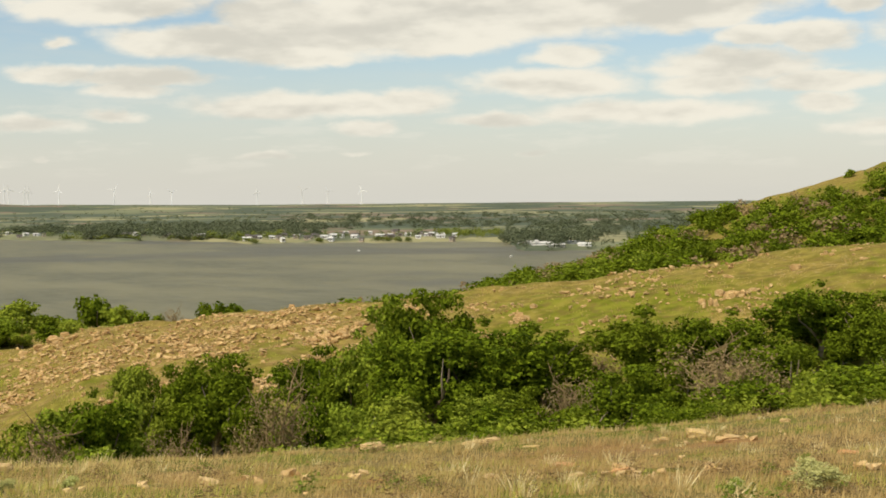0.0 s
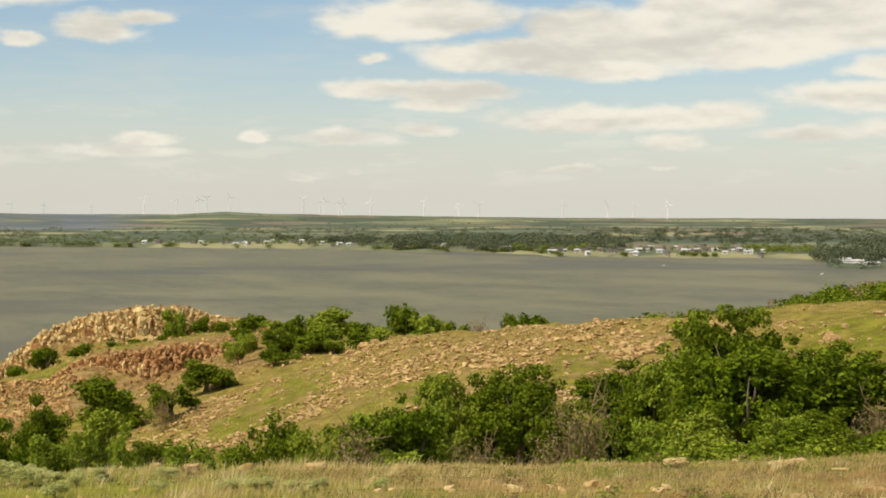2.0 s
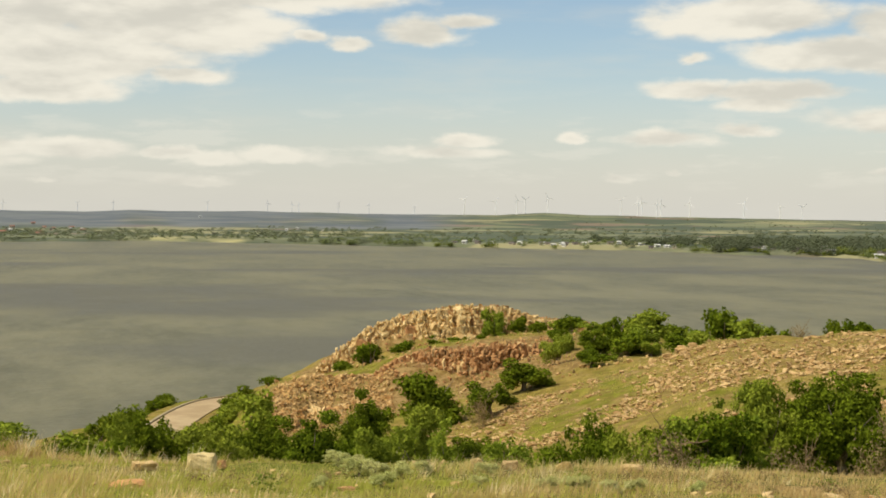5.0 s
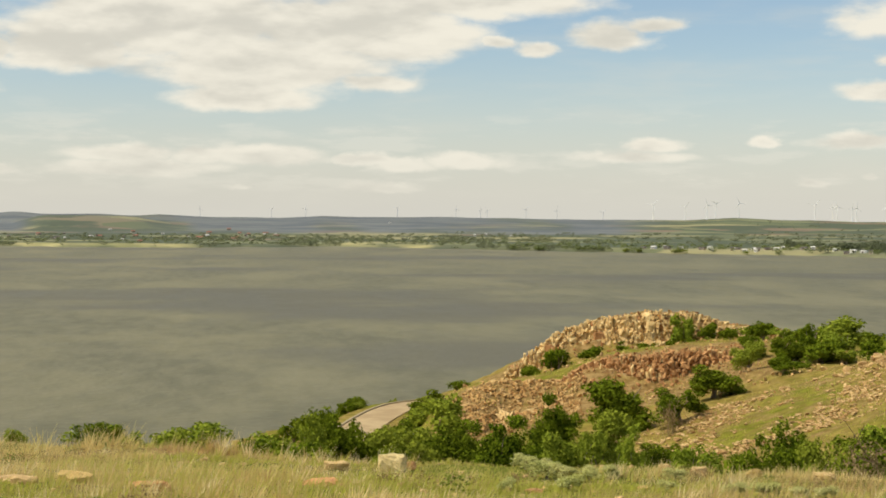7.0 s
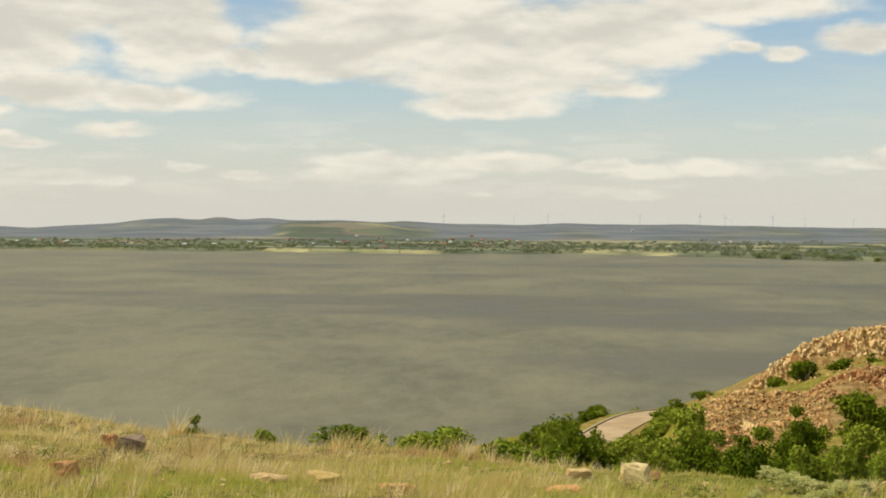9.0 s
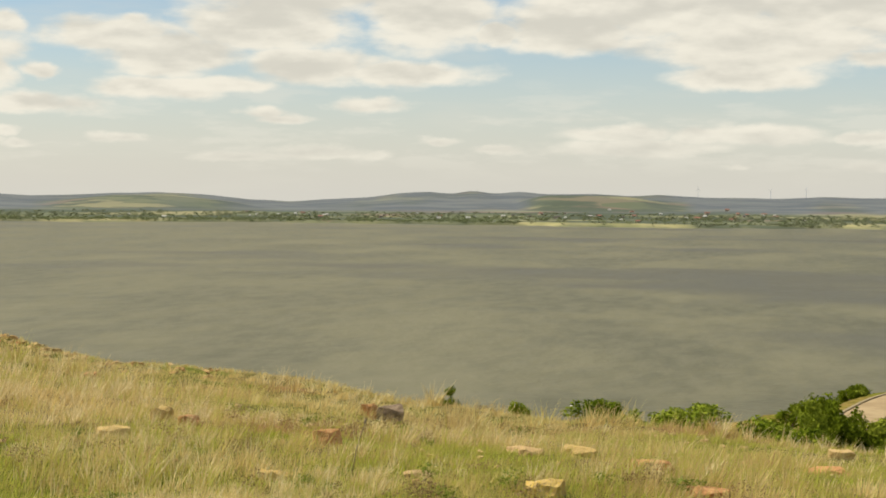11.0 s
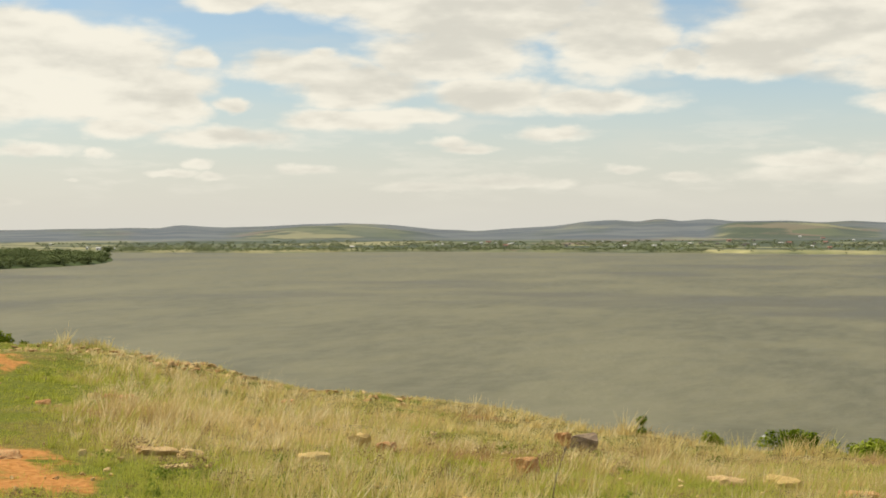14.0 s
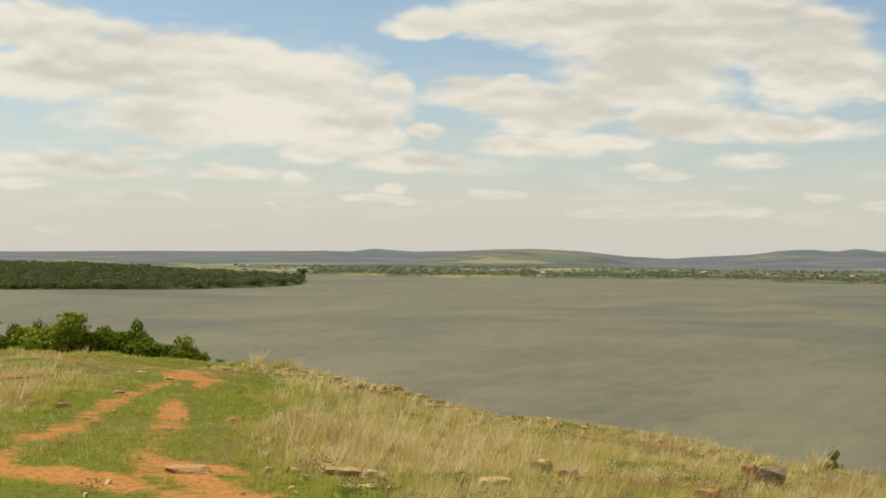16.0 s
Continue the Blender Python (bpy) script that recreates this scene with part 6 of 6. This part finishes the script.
turbine(15.69, "white")
# turbines under cloud: their shade is in the grey colour
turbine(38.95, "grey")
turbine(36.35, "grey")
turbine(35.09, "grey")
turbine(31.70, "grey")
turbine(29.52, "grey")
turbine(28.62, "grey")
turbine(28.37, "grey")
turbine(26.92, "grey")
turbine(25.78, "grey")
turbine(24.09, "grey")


# ---------------------------------------------------------------- boats and a buoy
def boat(az, r, size):
    root = new("motor_boat")
    p = heading(az) * r
    root.matrix_world = Matrix.Translation((p.x, p.y, 0.02)) @ Matrix.Rotation(radians(az + 70), 4, "Z") @ Matrix.Scale(size, 4)
    bm = bmesh.new()
    rings = [(-2.6, 0.9, 0.9), (0.5, 1.0, 0.95), (2.2, 0.6, 1.05), (3.2, 0.05, 1.15)]
    vs = [[bm.verts.new(c) for c in ((x, -w, h), (x, -w * 0.6, -0.15), (x, w * 0.6, -0.15), (x, w, h))] for x, w, h in rings]
    for a, b in zip(vs, vs[1:]):
        for k in range(4):
            bm.faces.new((a[k], a[(k + 1) % 4], b[(k + 1) % 4], b[k]))
    bm.faces.new(vs[0])
    part("hull", bm, WHITE, root)
    bm = bmesh.new()
    bmesh.ops.create_cube(bm, size=1, matrix=Matrix.Translation((-0.2, 0, 1.1)) @ Matrix.Diagonal((1.8, 1.2, 0.6, 1)))
    bmesh.ops.bevel(bm, geom=bm.edges[:], offset=0.18, segments=2, affect="EDGES")
    part("cabin", bm, WHITE, root)
    return tagged(root, "small white motor boat out on the lake", "boat", "boats on the lake")


boat(3.12, 1045, 0.6)
boat(-2.53, 915, 0.6)


def buoy(az, r):
    root = new("buoy")
    p = heading(az) * r
    root.location = (p.x, p.y, 0)
    bm = bmesh.new()
    bmesh.ops.create_uvsphere(bm, u_segments=16, v_segments=10, radius=0.30, matrix=Matrix.Translation((0, 0, 0.15)))
    part("float", bm, WHITE, root)
    bm = bmesh.new()
    bmesh.ops.create_cone(bm, cap_ends=True, segments=10, radius1=0.10, radius2=0.06, depth=0.2, matrix=Matrix.Translation((0, 0, 0.5)))
    part("post", bm, WHITE, root)
    return tagged(root, "white round marker buoy floating on the lake", "buoy")


buoy(43.5, 256)


# ---------------------------------------------------------------- grass on the near hill
def blades(count, seed, tall, wide, r0, r1, mat, name, label, keep=None, lean=0.5, per=9, clump=0.16):
    """Blades in tufts, one narrow triangle each, as one mesh."""
    rng = np.random.default_rng(seed)
    n = count
    az = rng.uniform(-19, 82, n)
    r = np.exp(rng.uniform(np.log(r0), np.log(r1), n))
    edge = along(az, (-40, 38), (-16, 36), (0, 33), (12, 31), (30, 32), (40, 36), (50, 42), (60, 50), (68, 56), (78, 60), (110, 60))
    x, y = -np.sin(np.radians(az)) * r, np.cos(np.radians(az)) * r
    ok = (r < edge + 5) | (r0 > 66)
    for bx, by, bw in BOULDERS:
        ok &= np.hypot(x - bx * (1 - 0.25 * bw / 20), y - by) > 0.46 * bw + 0.05
    if keep is not None:
        ok &= keep(x, y, rng.random(n))
    az, r, x, y = az[ok], r[ok], x[ok], y[ok]
    z = EYE + land(az, r)
    n = len(x)
    tuft = tall * rng.uniform(0.55, 1.25, n) * (0.75 + 0.5 * np.clip(vnoise(x / 2.3, y / 2.3, 71), -0.6, 1))
    q = rng.uniform(0, 2 * np.pi, (n, per))
    d = np.abs(rng.normal(0, clump, (n, per)))
    bx, by = x[:, None] + np.cos(q) * d, y[:, None] + np.sin(q) * d
    h = tuft[:, None] * (1 + 0.35 * smooth(-x, 14, 32))[:, None] * rng.uniform(0.5, 1.15, (n, per))
    q2 = q + rng.normal(0, 0.6, (n, per))
    tip = h * lean * rng.uniform(0.2, 1.3, (n, per))
    worn = smooth(near_line(x, y, (-19, 4.5), (-27, 6.6), (-33, 9.7), (-43, 13.8), (-52, 16)) + fbm(x / 2.2, y / 2.2, 19) * 1.2, 3.6, 1.8)
    worn = np.maximum(worn, 0.7 * short_turf(x, y) * (r < 66))
    h = h * (1 - 0.62 * worn)[:, None] * (0.74 + 0.26 * smooth(-x, 2, 14))[:, None]
    tip = tip * (1 - 0.62 * worn)[:, None] * (0.74 + 0.26 * smooth(-x, 2, 14))[:, None]
    wind = h * 0.26
    w = wide * rng.uniform(0.6, 1.4, (n, per)) * np.clip(r / 26, 0.9, 3.0)[:, None]
    # blades stand broadside on to any direction
    q3 = rng.uniform(0, np.pi, (n, per))
    a = np.stack([bx - np.cos(q3) * w, by - np.sin(q3) * w, z[:, None] - 0.04 + 0 * bx], -1)
    b = np.stack([bx + np.cos(q3) * w, by + np.sin(q3) * w, z[:, None] - 0.04 + 0 * bx], -1)
    c = np.stack([bx + np.cos(q2) * tip + wind, by + np.sin(q2) * tip + wind * 0.4, z[:, None] + h], -1)
    v = np.stack([a, b, c], 2).reshape(-1, 3)
    ob = link_mesh(name, v, np.arange(len(v)).reshape(-1, 3), mat)
    brow = smooth(r, edge[ok] - 16, edge[ok] - 3) * smooth(az, 34, 46) * smooth(az, 72, 66)
    wet = near_line(x, y, (-19, 4.5), (-27, 6.6), (-33, 9.7), (-43, 13.8))
    turf = 0.55 * smooth(wet + fbm(x / 2.2, y / 2.2, 19) * 1.6, 4.2, 1.6) + 0.3 * short_turf(x, y) * (r < 66) - 0.75 * brow
    ob.data.attributes.new("turf", "FLOAT", "POINT").data.foreach_set("value", np.repeat(turf, 3 * per).astype(np.float32))
    return tagged(ob, label, "grass", kind="stuff")


def off_track(x, y, u):
    return u > track_soil(x, y) * 1.25 + 0.8 * scraped(x, y)


def straw_patch(x, y, u):
    return off_track(x, y, u) & (u < 0.38 + 0.7 * vnoise(x / 5.0, y / 5.0, 81) - 0.5 * short_turf(x, y))


blades(50000, 1, 0.17, 0.0095, 8, 66, GRASS, "meadow_grass", "mixed green and straw-coloured meadow grass on the hilltop", off_track)
blades(14000, 2, 0.33, 0.0085, 9, 66, STRAW, "dry_grass", "tall dry straw-coloured bunch grass bending in the wind", straw_patch, 0.45, 10, 0.12)
blades(1300, 3, 0.5, 0.006, 10, 60, STRAW, "seed_stalks", "sparse tall pale seed stalks above the grass", off_track, 0.2, 2, 0.2)


def worn_patch(x, y, u):
    wet = near_line(x, y, (-19, 4.5), (-27, 6.6), (-33, 9.7), (-43, 13.8), (-52, 16))
    return off_track(x, y, u) & ((wet < 3.2) | (short_turf(x, y) > 0.3))


blades(46000, 9, 0.15, 0.0085, 9, 62, GRASS, "turf_grass", "short green turf along the track and in hollows", worn_patch, 0.7, 6, 0.14)


def feather_patch(x, y, u):
    wet = near_line(x, y, (-19, 4.5), (-27, 6.6), (-33, 9.7), (-43, 13.8), (-52, 16))
    return off_track(x, y, u) & (wet > 3.0) & (short_turf(x, y) < 0.35) & (u < (0.12 + 0.55 * vnoise(x / 3.4, y / 3.4, 85)) * smooth(-x, 4, 14) + 0.25 * smooth(-x, 12, 24))


blades(15000, 4, 0.36, 0.0065, 10, 64, FEATHER, "feather_grass", "bleached feathery bunch grass catching the sun", feather_patch, 0.4, 9, 0.09)


def bunch_patch(x, y, u):
    return feather_patch(x, y, u * 0.7) | (off_track(x, y, u) & (u < 0.10) & (short_turf(x, y) < 0.5))


blades(5200, 12, 0.40, 0.0075, 11, 58, FEATHER, "bunch_grass", "arching pale bunch grass in loose tussocks", bunch_patch, 0.75, 24, 0.05)
blades(2600, 13, 0.42, 0.0085, 11, 46, GRASS, "green_tussocks", "fresh green grass tussocks between the dry stems", lambda x, y, u: off_track(x, y, u) & (u > smooth(x, -12, -5) * 0.85), 0.7, 26, 0.07)

def on_slope(x, y, u):
    az, r = np.degrees(np.arctan2(-x, y)), np.hypot(x, y)
    crest = along(az, (-40, 96), (-16, 100), (0, 105), (12, 115), (15, 121), (22, 124), (24, 60), (70, 60))
    return (r < crest + 1) & (u < 0.75 + 0.5 * vnoise(x / 3.0, y / 3.0, 83))


def on_hill(x, y, u):
    az, r = np.degrees(np.arctan2(-x, y)), np.hypot(x, y)
    return (az < 2) | ((az > 14) & (az < 31) & (r < 205) & (road_near(x, y)[0] > 4))


blades(15000, 6, 0.20, 0.008, 68, 126, GRASS, "ridge_grass", "short olive and straw grass over the ridge", on_slope, 0.6, 5, 0.3)
blades(3000, 7, 0.20, 0.008, 68, 126, GRASS, "ridge_dry_grass", "dry straw tufts over the ridge", on_slope, 0.6, 5, 0.2)
blades(14000, 8, 0.30, 0.008, 128, 335, GRASS, "far_slope_grass", "grass on the farther hill and the bluff", on_hill, 0.6, 5, 0.5)


def weeds(count, seed):
    rng = np.random.default_rng(seed)
    spots = []
    while len(spots) < count:
        az, r = rng.uniform(-18, 80), np.exp(rng.uniform(np.log(12), np.log(56)))
        p = place(az, r)
        if vnoise(np.array([p.x / 4]), np.array([p.y / 4]), 91)[0] < 0.1 or track_soil(np.array([p.x]), np.array([p.y]))[0] > 0.2:
            continue
        h = rng.uniform(0.18, 0.38)
        spots.append((p.x, p.y, p.z, h * rng.uniform(1.0, 2.2), h))
    return spots


far_trees("green_weeds", weeds(70, 5), WEED, "low leafy green weeds among the grass", 170, 7, leaf=0.05)
far_trees("brown_weeds", weeds(420, 6), BROWN_WEED, "dry brown seed heads among the grass", 130, 8, leaf=0.035)


def weed_stalk(az, r, h):
    rng = random.Random(3)
    root = new("weed_stalk")
    root.location = place(az, r)
    v, f = [], []
    tip = Vector((0.16, 0.02, h))
    tip.rotate(Euler((0, 0, radians(az))))
    limb(v, f, (0, 0, -0.03), tip, 0.007, 0.005, 6, 2, rng)
    link_mesh("stem", [tuple(p) for p in v], f, BARK, root)
    v, f = [], []
    for k in range(5):
        limb(v, f, tip, tip + Vector((rng.uniform(-0.05, 0.05), rng.uniform(-0.05, 0.05), rng.uniform(0.02, 0.09))), 0.011, 0.005, 5, 2, rng)
    link_mesh("seed_head", [tuple(p) for p in v], f, BARK, root)
    return tagged(root, "single dark dry weed stalk leaning in the grass", "weed")


weed_stalk(52.0, 19.0, 0.62)
